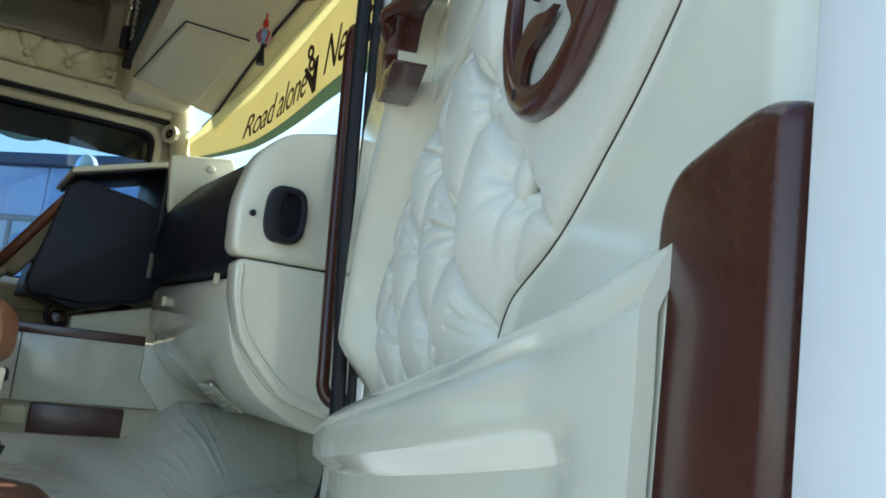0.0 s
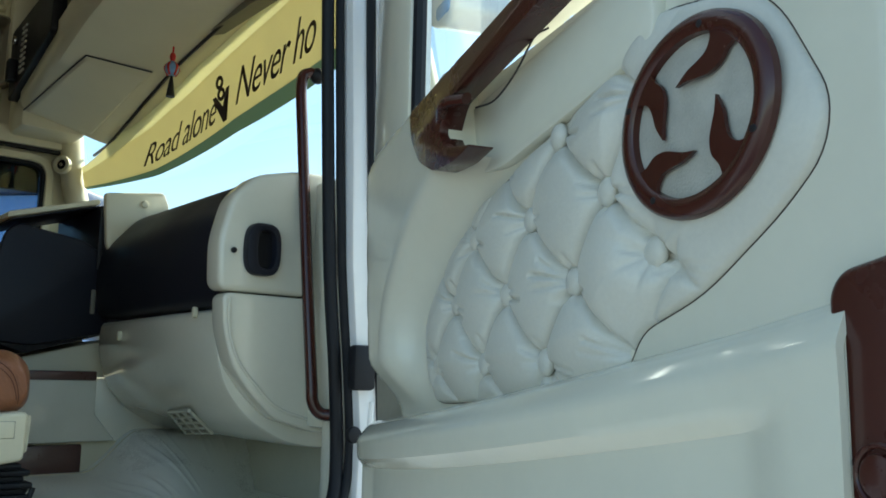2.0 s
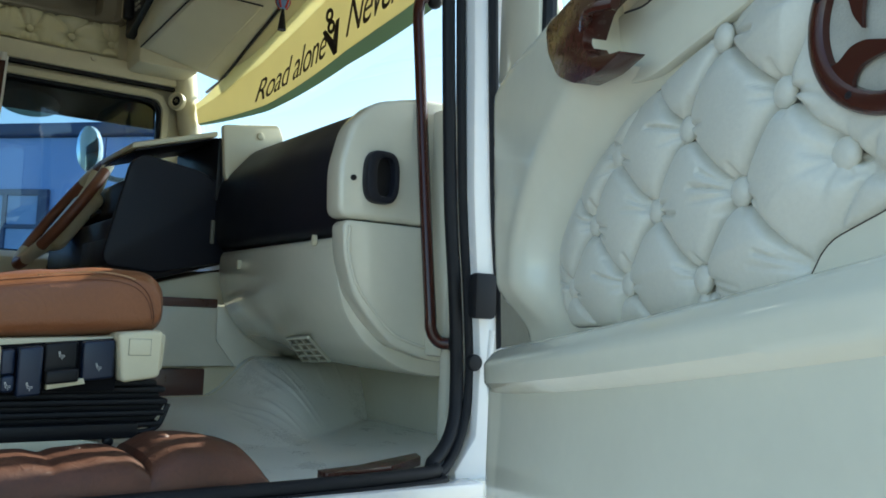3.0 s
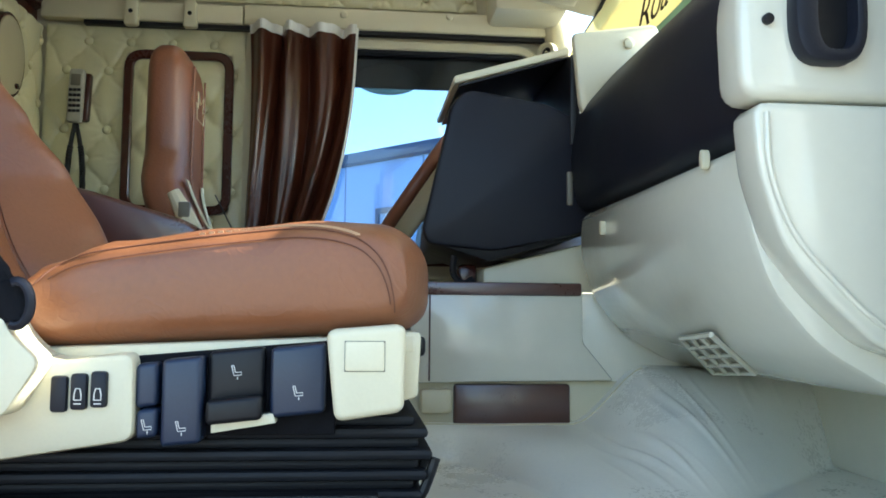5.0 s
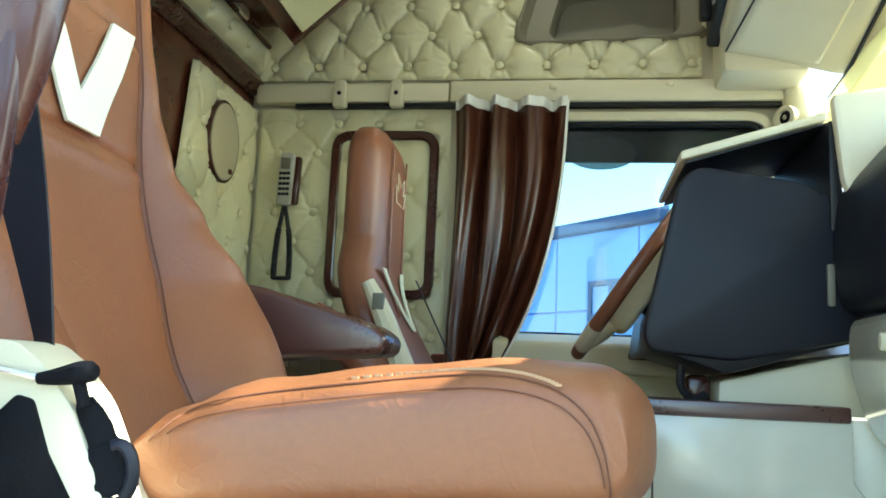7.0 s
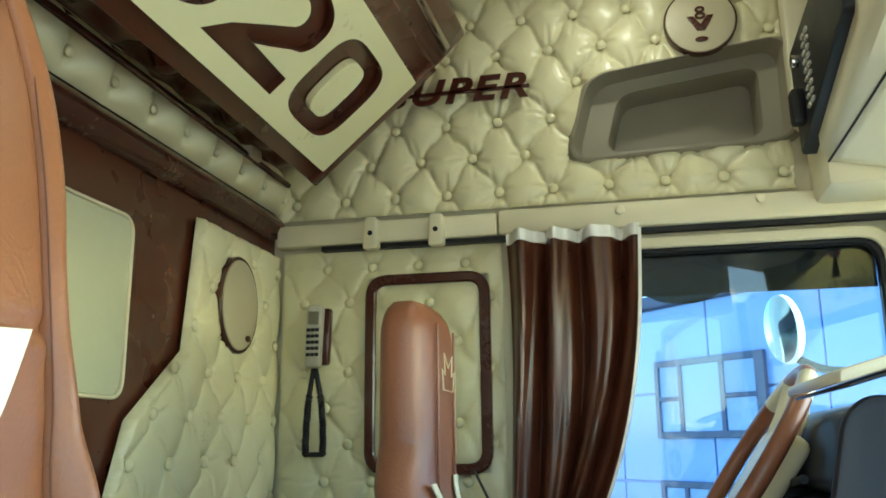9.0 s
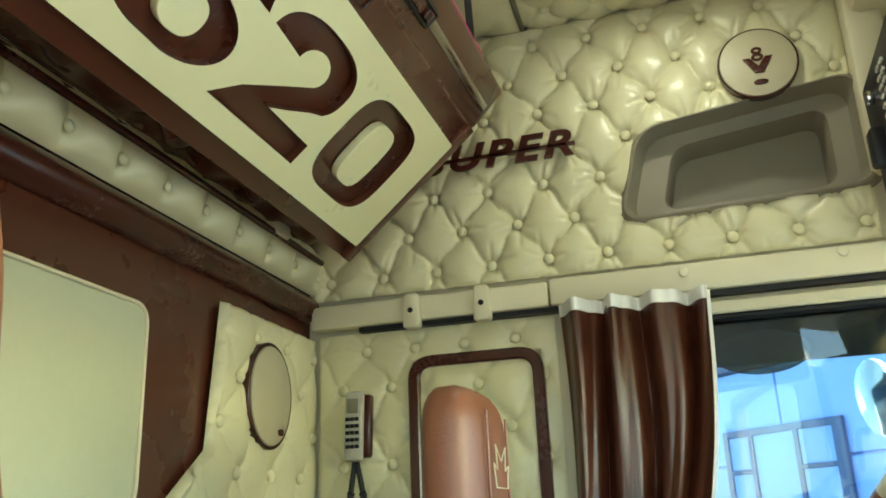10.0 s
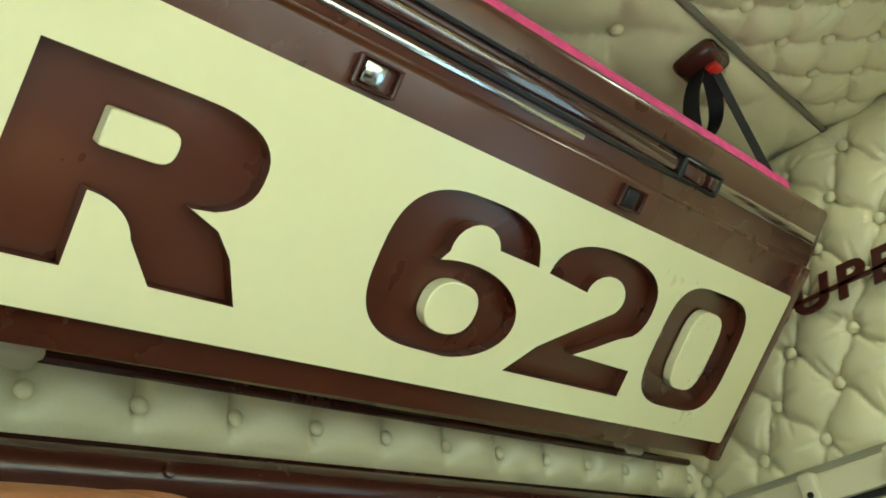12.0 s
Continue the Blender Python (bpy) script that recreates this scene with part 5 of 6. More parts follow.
            part("symbol", box(x - 0.003, x + 0.003, Y - 0.0068, Y - 0.0056, 1.5672, 1.5682), WHITE, sw)
    part("control_recess", prism([(0.725, 1.535), (0.915, 1.535), (0.915, 1.624), (0.725, 1.608)], "y", Y + 0.025, Y + 0.06, 0.003), BLACK_CLOTH, s)
    part("lower_ledge", prism([(0.804, 1.540), (0.804, 1.549), (0.859, 1.558), (0.862, 1.549)], "y", Y + 0.004, Y + 0.03, 0.001), CREAM_TRIM, s)
    for x0, x1, z0, z1, m, yy, k in ((0.736, 0.756, 1.562, 1.602, LEVER, 0.006, 0), (0.738, 0.757, 1.535, 1.561, LEVER, 0.003, 1), (0.760, 0.796, 1.528, 1.606, LEVER, 0.0, 2), (0.799, 0.850, 1.565, 1.613, BLACK, 0.012, 3), (0.800, 0.850, 1.548, 1.570, BLACK, -0.006, 0), (0.856, 0.906, 1.553, 1.617, LEVER, 0.004, 4)):
        lean = 0.10 * (x1 - x0)
        y0 = Y + yy
        lv = part("seat_lever", prism([(x0, z0), (x1, z0 + lean), (x1, z1 + lean), (x0, z1)], "y", y0, Y + 0.045, 0.0045, 3), m, s, "dark seat adjustment lever")
        if k:
            cx, cz = (x0 + x1) / 2, z0 + (0.012, 0.018, 0.030, 0.024)[k - 1]
            icon = [(-0.0045, 0.0052), (-0.0027, 0.0056), (-0.001, -0.0008), (0.0045, -0.0004), (0.0045, -0.003), (-0.0022, -0.0036), (-0.0045, 0.0052)]
            part("symbol", sweep([(cx + p, y0 - 0.0003, cz + q) for p, q in icon], 0.00045, 5), WHITE, lv)
            part("symbol", sweep([(cx + 0.001, y0 - 0.0003, cz - 0.0045), (cx + 0.001, y0 - 0.0003, cz - 0.0072)], 0.00045, 5), WHITE, lv)
    fb = part("front_block", prism(rounded([(0.915, 1.551), (0.978, 1.560), (0.979, 1.640), (0.906, 1.634)], 0.010), "y", Y - 0.012, Y + 0.08, 0.008, 3), CREAM_TRIM, s, "cream front block with square cover")
    part("cover_tile", box(0.9235, 0.9595, Y - 0.0145, Y - 0.010, 1.597, 1.624, 0.002), CREAM_TRIM, fb)
    part("tile_gap", prism([(0.9231, 1.5966), (0.9599, 1.5966), (0.9599, 1.6244), (0.9231, 1.6244)], "y", Y - 0.0128, Y - 0.0112, 0, 1, [[(0.9240, 1.5975), (0.959, 1.5975), (0.959, 1.6235), (0.9240, 1.6235)]]), GREY, fb)
    part("block_side", prism(rounded([(0.975, 1.565), (0.993, 1.57), (0.996, 1.632), (0.975, 1.632)], 0.005), "y", Y + 0.03, Y + 0.12, 0.004), CREAM_TRIM, fb)
    part("front_knob", box(0.985, 1.014, 0.44, 0.50, 1.600, 1.624, 0.006), BLACK, s)
    part("cushion_pan", prism([(0.50, 1.594), (0.70, 1.600), (0.99, 1.612), (0.99, 1.630), (0.70, 1.618), (0.50, 1.612)], "y", 0.268, 0.76, 0.004), CREAM_TRIM, s)
    for k in range(8):
        z = 1.470 + k * 0.010
        g = 0.010 * (k % 2) + 0.002 * abs(k - 4)
        part("bellows_fold", box(0.45 + g, 1.008 - g, 0.270 + g, 0.76 - g, z, z + 0.0105, 0.0045), RUBBER, s, "black rubber bellows fold")
    part("slide_rail", box(0.40, 0.957, 0.262, 0.335, 1.455, 1.480, 0.003), BLACK, s)
    part("release_bar", sweep(bend([(0.94, 0.285, 1.462), (0.975, 0.285, 1.463), (0.996, 0.285, 1.472), (1.006, 0.285, 1.492), (1.012, 0.285, 1.510)], 5), 0.005, 8), BLACK, s)
    part("release_bar", sweep(bend([(0.94, 0.30, 1.470), (0.97, 0.30, 1.472), (0.99, 0.30, 1.484), (1.006, 0.30, 1.510)], 5), 0.005, 8), BLACK, s)
    part("pedestal", prism(rounded([(0.40, 1.385), (0.915, 1.385), (0.912, 1.445), (0.87, 1.457), (0.40, 1.458)], 0.01), "y", 0.26, 0.76, 0.006), CREAM_TRIM, s, "cream painted pedestal")
    part("bolt", prism(circle(0.908, 1.452, 0.008, n=10), "y", 0.252, 0.272, 0.002), BLACK, s)
    # belt buckle and stalk at the seat's rear corner
    part("belt_stalk", sweep(bend([(0.586, 0.197, 1.714), (0.600, 0.197, 1.716), (0.615, 0.197, 1.719), (0.628, 0.197, 1.721)], 4), [0.004, 0.0045, 0.005, 0.0055, 0.006, 0.0065, 0.007, 0.0075, 0.008, 0.008, 0.0075, 0.007, 0.004], 10), BLACK_CLOTH, s)
    part("stalk_shaft", sweep([(0.614, 0.198, 1.716), (0.620, 0.200, 1.697)], 0.0045, 8), BLACK_CLOTH, s)
    part("stalk_tip", sweep([(0.548, 0.195, 1.721), (0.590, 0.197, 1.714)], 0.0025, 8), CHROME, s)
    def boot(u, v):
        x, z = lerp(v, [(0, 0.616), (0.5, 0.634), (1, 0.645)]), lerp(v, [(0, 1.702), (0.5, 1.672), (1, 1.640)])
        w = lerp(v, [(0, 0.006), (0.3, 0.010), (0.7, 0.015), (1, 0.014)])
        a = 2 * math.pi * u
        crumple = 1 + 0.25 * noise.noise(Vector((3 * math.cos(a), 3 * math.sin(a), 9 * v)))
        return (x + w * crumple * math.cos(a), 0.206 + 0.5 * w * crumple * math.sin(a), z + 0.3 * w * math.cos(a))
    part("buckle_boot", sheet(28, 30, boot), BLACK_CLOTH, s, "crumpled black belt anchor boot")
    part("boot_ring", sweep([(0.648 + 0.012 * math.cos(a), 0.198, 1.655 + 0.019 * math.sin(a)) for a in (radians(-110 + 11 * k) for k in range(21))], 0.0032, 8, flat=1.4), NAVY, s, "dark anchor loop")


passenger_seat()


def seat_belt():
    b = thing("seat_belt", "dark navy seat belt running down beside the seat", "belt")
    def at(u, v, d=0.0):
        return (0.402 + 0.150 * v ** 0.8 + (0.080 - 0.064 * v ** 1.2) * u, 0.262 - 0.012 * u - 0.006 * v - d, 2.02 - 0.305 * v)
    part("webbing", sheet(3, 20, at, 0.002), NAVY, b)
    for u in (0.12, 0.88):
        part("woven_edge", sweep([at(u, k / 20, 0.001) for k in range(21)], 0.0012, 6), BLACK, b)


seat_belt()


def driver_seat():
    s = thing("driver_seat", "tan leather driver's seat with white V and crown stitching", "seat")
    cy = 1.67
    part("cushion", cushion_mesh(0.58, 1.0, cy - 0.25, cy + 0.24, lambda u: (1.60 + 0.02 * u, 1.705 - 0.08 * max(0, (u - 0.75) / 0.25) ** 2)), TAN_DARK, s)
    def bx(z):
        return 0.515 + 0.115 * max(0, (1.97 - z) / 0.25) ** 1.5
    def back(u, v):
        z = 1.70 + 0.61 * v
        w = 0.235 - 0.075 * min(1, max(0, (v - 0.25) / 0.30)) ** 1.3
        a = 2 * math.pi * u
        ca, sa = math.cos(a), math.sin(a)
        t = 0.055 - 0.005 * v
        if v > 0.86:
            k = max(0.0, 1 - ((v - 0.86) / 0.14) ** 2.6) ** 0.4
            t, w = t * k, w * (0.35 + 0.65 * k)
        return (bx(z) - 0.050 + t * math.copysign(abs(ca) ** 0.6, ca) , cy - 0.02 + w * math.copysign(abs(sa) ** 0.6, sa), z)
    part("backrest", sheet(48, 50, back), TAN_DARK, s, "tan leather backrest with integrated headrest")
    for y in (cy - 0.095, cy + 0.055):
        part("piping", sweep([(bx(z) + 0.006, y, z) for z in [1.86 + 0.40 * k / 16 for k in range(17)]], 0.003, 6), TAN_DARK, s)
    def front(y, z, d=0.008):
        return Vector((bx(z) + d, y, z))
    def inlay(a, b, c, e):
        part("inlay", sheet(3, 8, lambda u, v: front(*((Vector(a) * (1 - u) + Vector(b) * u) * (1 - v) + (Vector(e) * (1 - u) + Vector(c) * u) * v)), 0.003), WHITE_HIDE, s, "white leather inlay")
    inlay((1.50, 1.965), (1.535, 1.965), (1.69, 1.835), (1.66, 1.835))
    inlay((1.70, 1.975), (1.73, 1.975), (1.70, 1.835), (1.67, 1.835))
    c0 = 1.650
    crown = [(-0.03, -0.03), (0.03, -0.03), (0.038, 0.0), (0.02, -0.008), (0.026, 0.024), (0.0, 0.004), (-0.026, 0.024), (-0.02, -0.008), (-0.038, 0.0), (-0.03, -0.03)]
    part("crown_stitching", sweep([front(c0 + 1.45 * y, 2.175 + 1.3 * z, 0.0105) for y, z in crown], 0.0013, 5), CREAM_TRIM, s, "pale stitched crown outline")
    # folded armrest
    part("armrest", sweep(bend([(0.40, cy - 0.29, 1.84), (0.47, cy - 0.28, 1.80), (0.60, cy - 0.27, 1.70)], 6), [0.045] * 13, 14, flat=0.7), TAN_DARK, s)
    part("armrest_shell", sweep(bend([(0.52, cy - 0.285, 1.92), (0.56, cy - 0.28, 1.84), (0.62, cy - 0.275, 1.70), (0.66, cy - 0.27, 1.60)], 5), [0.014, 0.016, 0.018, 0.02, 0.021, 0.022, 0.023, 0.024, 0.025, 0.026, 0.026, 0.026, 0.026, 0.026, 0.026, 0.026], 10), CREAM_TRIM, s, "cream folded armrest shell")
    part("armrest_button", box(0.535, 0.56, cy - 0.302, cy - 0.285, 1.86, 1.895, 0.003), GREY, s)
    part("base", box(0.60, 0.98, cy - 0.22, cy + 0.22, 1.385, 1.60, 0.02), BLACK, s)
    part("belt", sheet(2, 12, lambda u, v: (0.53 + 0.18 * v, cy + 0.20 + 0.02 * u - 0.06 * v, 1.98 - 0.34 * v), 0.002), BLACK, s, "black seat belt")


driver_seat()

# lower bunk behind the seats
lb = thing("lower_bunk", "brown leather lower bunk edge behind the seats", "bunk")
part("front_panel", prism(rounded([(0.10, 1.385), (0.31, 1.385), (0.33, 1.70), (0.31, 1.83), (0.10, 1.83)], 0.03), "y", 0.02, 2.18, 0.01), BROWN_HIDE, lb)
part("mattress", box(XR + 0.02, 0.30, 0.03, 2.17, 1.80, 1.90, 0.03), BROWN_HIDE, lb)
arm = thing("folding_rest", "brown leather rest on a post between the seats", "rest")
part("pad", prism(rounded([(0.38, 1.86), (0.476, 1.853), (0.655, 1.800), (0.68, 1.780), (0.672, 1.755), (0.486, 1.742), (0.38, 1.742)], [0.02, 0.03, 0.02, 0.02, 0.02, 0.02, 0.02]), "y", 0.87, 0.995, 0.018, 4), BROWN_SATIN, arm)
part("hinge", box(0.36, 0.44, 0.83, 0.92, 1.70, 1.80, 0.02), BLACK, arm)
part("post", box(0.38, 0.44, 0.86, 0.92, 1.385, 1.72, 0.01), BLACK, arm)


# ---- sill cushion and doorway ----
def sill_cushion():
    s = thing("sill_cushion", "brown buttoned leather roll on the door sill", "cushion")
    def prof(x):
        return 1.462 - 0.012 * math.exp(-((x - 0.92) / 0.02) ** 2) + (0.012 if x > 0.92 else 0) - 0.09 * max(0, (x - 1.04) / 0.08) ** 2
    def at(u, v):
        x = 0.40 + 0.715 * u
        a = math.pi * v
        z1 = prof(x) if x < 1.135 else 1.40
        y0, y1 = 0.02, 0.22 + (0.05 if x > 0.92 else 0)
        p = 0.010 * abs(math.sin(x * 24)) ** 0.5
        y = (y0 + y1) / 2 - (y1 - y0) / 2 * math.copysign(abs(math.cos(a)) ** 0.6, math.cos(a))
        return (x, y, 1.385 + (z1 - 1.385 + p - 0.008) * abs(math.sin(a)) ** 0.5 + 0.003 * noise.noise(Vector((x * 30, v * 6, 0))))
    part("pad", sheet(140, 28, at), BROWN_SOFT, s)
    for x in (0.57, 0.70, 0.83, 0.96, 1.09):
        bm = bmesh.new()
        bmesh.ops.create_uvsphere(bm, u_segments=12, v_segments=8, radius=0.010, matrix=Matrix.Translation((x, 0.13, prof(x))) @ Matrix.Diagonal((1, 1, 0.6, 1)))
        part("button", bm, BROWN_SOFT, s)


sill_cushion()


def doorway():
    d = thing("doorway_frame", "white painted door frame with black rubber seals", "frame", kind="structure")
    part("front_pillar", prism([(1.455, 2.72), (1.474, 2.3), (1.490, 1.92), (1.520, 1.60), (1.515, 1.46), (1.47, 1.40), (1.50, 1.25), (1.66, 1.25), (1.70, 1.50), (1.72, 1.92), (1.62, 2.72)], "y", 0.045, 0.11, 0.006), WHITE_PAINT, d, "white painted pillar")
    part("sill", box(0.42, 1.49, -0.02, 0.03, 1.25, 1.392, 0.006), WHITE_PAINT, d, "white painted sill")
    line = [(1.425, 0.085, 2.70), (1.441, 0.085, 2.3), (1.463, 0.085, 1.92), (1.484, 0.085, 1.72), (1.495, 0.085, 1.56), (1.478, 0.07, 1.475), (1.42, 0.045, 1.42), (1.33, 0.015, 1.405), (0.6, 0.01, 1.40)]
    part("inner_seal", sweep(bend(line, 6), 0.013, 12), RUBBER, d, "black rubber seal")
    part("seal_lip", sweep(bend([(x + 0.021 * (1 if k < 5 else 0.5), y - 0.012, z - (0 if k < 5 else 0.016)) for k, (x, y, z) in enumerate(line)], 6), 0.009, 10), RUBBER, d)
    part("outer_seal", sweep(bend([(x + 0.075, 0.040, z - 0.01) for x, y, z in line[:5]], 6), 0.010, 10), RUBBER, d)
    part("hinge_cover", box(1.484, 1.535, 0.018, 0.045, 1.682, 1.767, 0.008), RUBBER, d, "black hinge cover")
    part("bolt", prism(circle(1.498, 1.600, 0.016, n=20), "y", 0.028, 0.045, 0.005), RUBBER, d, "round black bump stop")
    part("inner_trim", prism([(1.53, 2.15), (1.62, 2.2), (1.64, 1.585), (1.59, 1.50), (1.56, 1.56)], "y", 0.14, 0.165, 0.004), CREAM_PAINT, d, "cream inner pillar trim")
    part("foot_trim", box(1.545, 1.575, 0.19, 0.22, 1.43, 1.63, 0.006), CREAM_PAINT, d)
    part("pressed_rib", sweep(bend([(1.545, 0.044, 1.66), (1.540, 0.044, 1.58), (1.556, 0.044, 1.50), (1.580, 0.044, 1.42)], 6), 0.006, 10), WHITE_PAINT, d)
    part("header", box(0.42, 1.40, -0.02, 0.06, 2.66, 2.74, 0.01), CREAM_TRIM, d)
    part("step_plate", prism(rounded([(1.20, 0.030), (1.337, 0.051), (1.445, 0.120), (1.462, 0.165), (1.29, 0.085), (1.20, 0.066)], 0.006), "z", 1.402, 1.418, 0.003), BROWN_GLOSS, d, "brown leather sill strip")
    part("outer_skin", prism([(0.42, 1.25), (1.50, 1.25), (1.9, 1.3), (1.9, 0.6), (0.3, 0.6), (0.3, 1.25)], "y", -0.06, -0.01, 0.01), WHITE_PAINT, d)


doorway()


def grab_handle(name, label, pts, r):
    h = thing(name, label, "handle")
    part("bar", sweep(bend(pts, 6), r, 14), BROWN_GLOSS, h)
    for p, q in ((pts[0], pts[1]), (pts[-1], pts[-2])):
        bm = bmesh.new()
        bmesh.ops.create_uvsphere(bm, u_segments=14, v_segments=8, radius=r * 1.5, matrix=Matrix.Translation(p))
        part("foot", bm, BLACK, h)


grab_handle("front_grab_handle", "long brown lacquered grab handle on the front pillar",
            [(1.55, 0.30, 2.385), (1.53, 0.305, 2.388), (1.512, 0.305, 2.36), (1.510, 0.285, 2.22), (1.507, 0.235, 1.90), (1.508, 0.205, 1.70), (1.510, 0.20, 1.655), (1.525, 0.19, 1.632), (1.55, 0.17, 1.630)], 0.0125)
grab_handle("rear_grab_handle", "brown lacquered grab handle with leather wrap on the rear pillar",
            [(0.535, 0.10, 2.16), (0.560, 0.12, 2.15), (0.584, 0.13, 2.11), (0.585, 0.13, 1.90), (0.574, 0.13, 1.74), (0.560, 0.12, 1.63), (0.53, 0.10, 1.60)], 0.0105)
wrap = bpy.data.objects["rear_grab_handle"]
part("leather_wrap", sweep([(0.590, 0.135, 1.985), (0.590, 0.135, 1.965), (0.589, 0.135, 1.91), (0.584, 0.133, 1.862)], [0.026, 0.025, 0.018, 0.0112], 14, flat=0.6), BROWN_HIDE, wrap, "brown leather wrap")


# ---- open passenger door ----
def near_door():
    d = thing("door_2", "open passenger door lining with buttoned leather and speaker ring", "door", (1.467, 0.0, 0.0), kind="structure", rz=-109.9)
    # local: x along the door from its hinge, -y towards the cab, z up
    skin = [(0.15, 1.05), (1.19, 1.05), (1.21, 1.5), (1.21, 2.0), (1.18, 2.75), (0.30, 2.85), (0.07, 2.5), (0.06, 2.15), (0.11, 1.95)]
    hole = rounded([(0.135, 2.085), (1.13, 2.085), (1.11, 2.68), (0.60, 2.74), (0.32, 2.66), (0.135, 2.45)], 0.02)
    part("outer_skin", prism(skin, "y", 0.056, 0.095, 0.012, 2, [hole]), WHITE_PAINT, d, "white painted door skin")
    lining = rounded([(0.165, 1.10), (1.18, 1.10), (1.198, 1.5), (1.198, 2.0), (1.17, 2.72), (0.34, 2.82), (0.09, 2.48), (0.085, 2.11), (0.085, 2.03), (0.085, 1.85), (0.125, 1.60)], 0.025)
    part("lining_back", prism(lining, "y", 0.014, 0.055, 0.008, 2, [hole]), CREAM_PAINT, d)
    pane = part("pane", sheet(2, 2, lambda u, v: (0.12 + 1.02 * u, 0.075, 2.07 + 0.68 * v)), GLASS, d)
    pane.visible_shadow = False
    part("window_seal", sweep(bend([(0.30, 0.012, 2.72), (0.30, 0.012, 2.4), (0.30, 0.012, 2.10)], 4), 0.012, 8), RUBBER, d)
    part("quarter_post", box(0.10, 0.292, -0.004, 0.03, 2.08, 2.74, 0.01), CREAM_PAINT, d)
    pad = [(0.425, 1.672), (0.385, 1.77), (0.46, 1.855), (0.58, 1.922), (0.72, 1.953), (0.86, 1.982), (0.95, 2.022), (1.062, 1.995), (1.094, 1.965), (1.134, 1.890), (1.126, 1.853), (1.088, 1.822), (1.002, 1.772), (0.917, 1.747), (0.895, 1.712), (0.80, 1.688)]
    pad = rounded(pad, 0.03, 4)
    # lining: flush with the pad's rim towards the door's end, swelling towards the cab in front and above
    outline = rounded([(0.25, 1.10), (1.18, 1.10), (1.2, 1.5), (1.2, 2.14), (0.93, 2.14), (0.46, 2.098), (0.26, 2.075), (0.185, 2.05), (0.198, 1.93), (0.215, 1.80), (0.255, 1.62)], [0.02, 0.02, 0.02, 0.02, 0.02, 0.02, 0.03, 0.03, 0.02, 0.02, 0.03])
    recess = rounded([(0.575, 2.034), (0.56, 2.085), (0.90, 2.115), (0.915, 2.03), (0.90, 2.005), (0.86, 1.992), (0.79, 1.984), (0.70, 1.969), (0.64, 1.966), (0.585, 1.98)], 0.012)
    def swell(x, z):
        if inside((x, z), pad):
            return 0.0
        t = min(1, nearest(x, z, pad)[0] / 0.085)
        return t * t * (3 - 2 * t) * lerp(x, [(0.60, 1.0), (0.98, 0.0)]) * lerp(z, [(1.655, 0.0), (1.74, 1.0)])
    def front(u, v):
        x, z = 0.18 + 1.02 * u, 1.10 + 1.04 * v
        rim = min(1, nearest(x, z, outline)[0] / 0.022)
        return (x, 0.0075 - 0.050 * swell(x, z) + 0.02 * (1 - rim) ** 2, z)
    def kept(u, v):
        p = (0.18 + 1.02 * u, 1.10 + 1.04 * v)
        return p[1] > 1.60 + 0.125 * max(0, (p[0] - 0.12) / 1.03) ** 1.4 and inside(p, outline) and not inside(p, recess) and not (inside(p, pad) and nearest(*p, pad)[0] > 0.014)
    bm = sheet(100, 100, front, 0, kept)
    snap(bm, outline, "y")
    snap(bm, recess, "y")
    ex = bmesh.ops.extrude_edge_only(bm, edges=[e for e in bm.edges if len(e.link_faces) == 1])
    for v in [g for g in ex["geom"] if isinstance(g, bmesh.types.BMVert)]:
        v.co.y += 0.045
    part("lining", bm, CREAM_PAINT, d, "cream gloss door lining")
    ring_at = (1.012, 1.908)
    A, B = Vector((0.152, 0.0)), Vector((0.060, 0.076))
    C = B - A
    det = B.x * C.y - B.y * C.x
    def lattice(x, z):
        x, z = x - 0.82, z - 1.80
        return (x * C.y - z * C.x) / det, (B.x * z - B.y * x) / det
    def bump(x, z):
        p, q = lattice(x, z)
        a, b = abs(math.sin(math.pi * p)), abs(math.sin(math.pi * q))
        c = (0.5 + 0.5 * math.cos(2 * math.pi * p)) * (0.5 + 0.5 * math.cos(2 * math.pi * q))
        i, j = round(p), round(q)
        dx, dz = (p - i) * A.x + (q - j) * B.x, (q - j) * B.y
        fold = pleats(dx, dz, i, j, 0.098)
        soft = 0.05 * noise.noise(Vector((x * 16, z * 16, 3)))
        return 0.5 * (a * b) ** 0.4 + 0.5 * (1 - math.exp(-a / 0.10)) * (1 - math.exp(-b / 0.10)) - 0.34 * c ** 4 - 0.45 * fold + soft
    def place(a, b):
        x, z = 0.38 + a, 1.66 + b
        r = math.hypot((x - ring_at[0]), (z - ring_at[1]))
        k = min(1, max(0, (r - 0.090) / 0.03)) * min(1, max(0.0, (1.06 - x) / 0.12))
        edge = min(1, nearest(x, z, pad)[0] / 0.05) ** 0.5
        d = math.hypot(x - 0.945, z - 1.812)
        dent = 0.6 * math.exp(-(d / 0.022) ** 2) + 0.10 * math.exp(-(d / 0.05) ** 2) * abs(math.sin(4 * math.atan2(z - 1.812, x - 0.945))) ** 6
        return (x, 0.0065 - 0.027 * edge * (k * max(bump(x, z), -0.2) + (1 - k) * 0.5 - dent * min(1, 0.4 + k)), z)
    W, H = 0.77, 0.39
    bm = sheet(330, 168, lambda u, v: place(u * W, v * H), 0, lambda u, v: inside((0.38 + u * W, 1.66 + v * H), pad))
    snap(bm, pad, "y", 0.0105)
    p = part("padding", bm, CREAM_DOOR, d, "cream deep-buttoned leather padding", smooth=180)
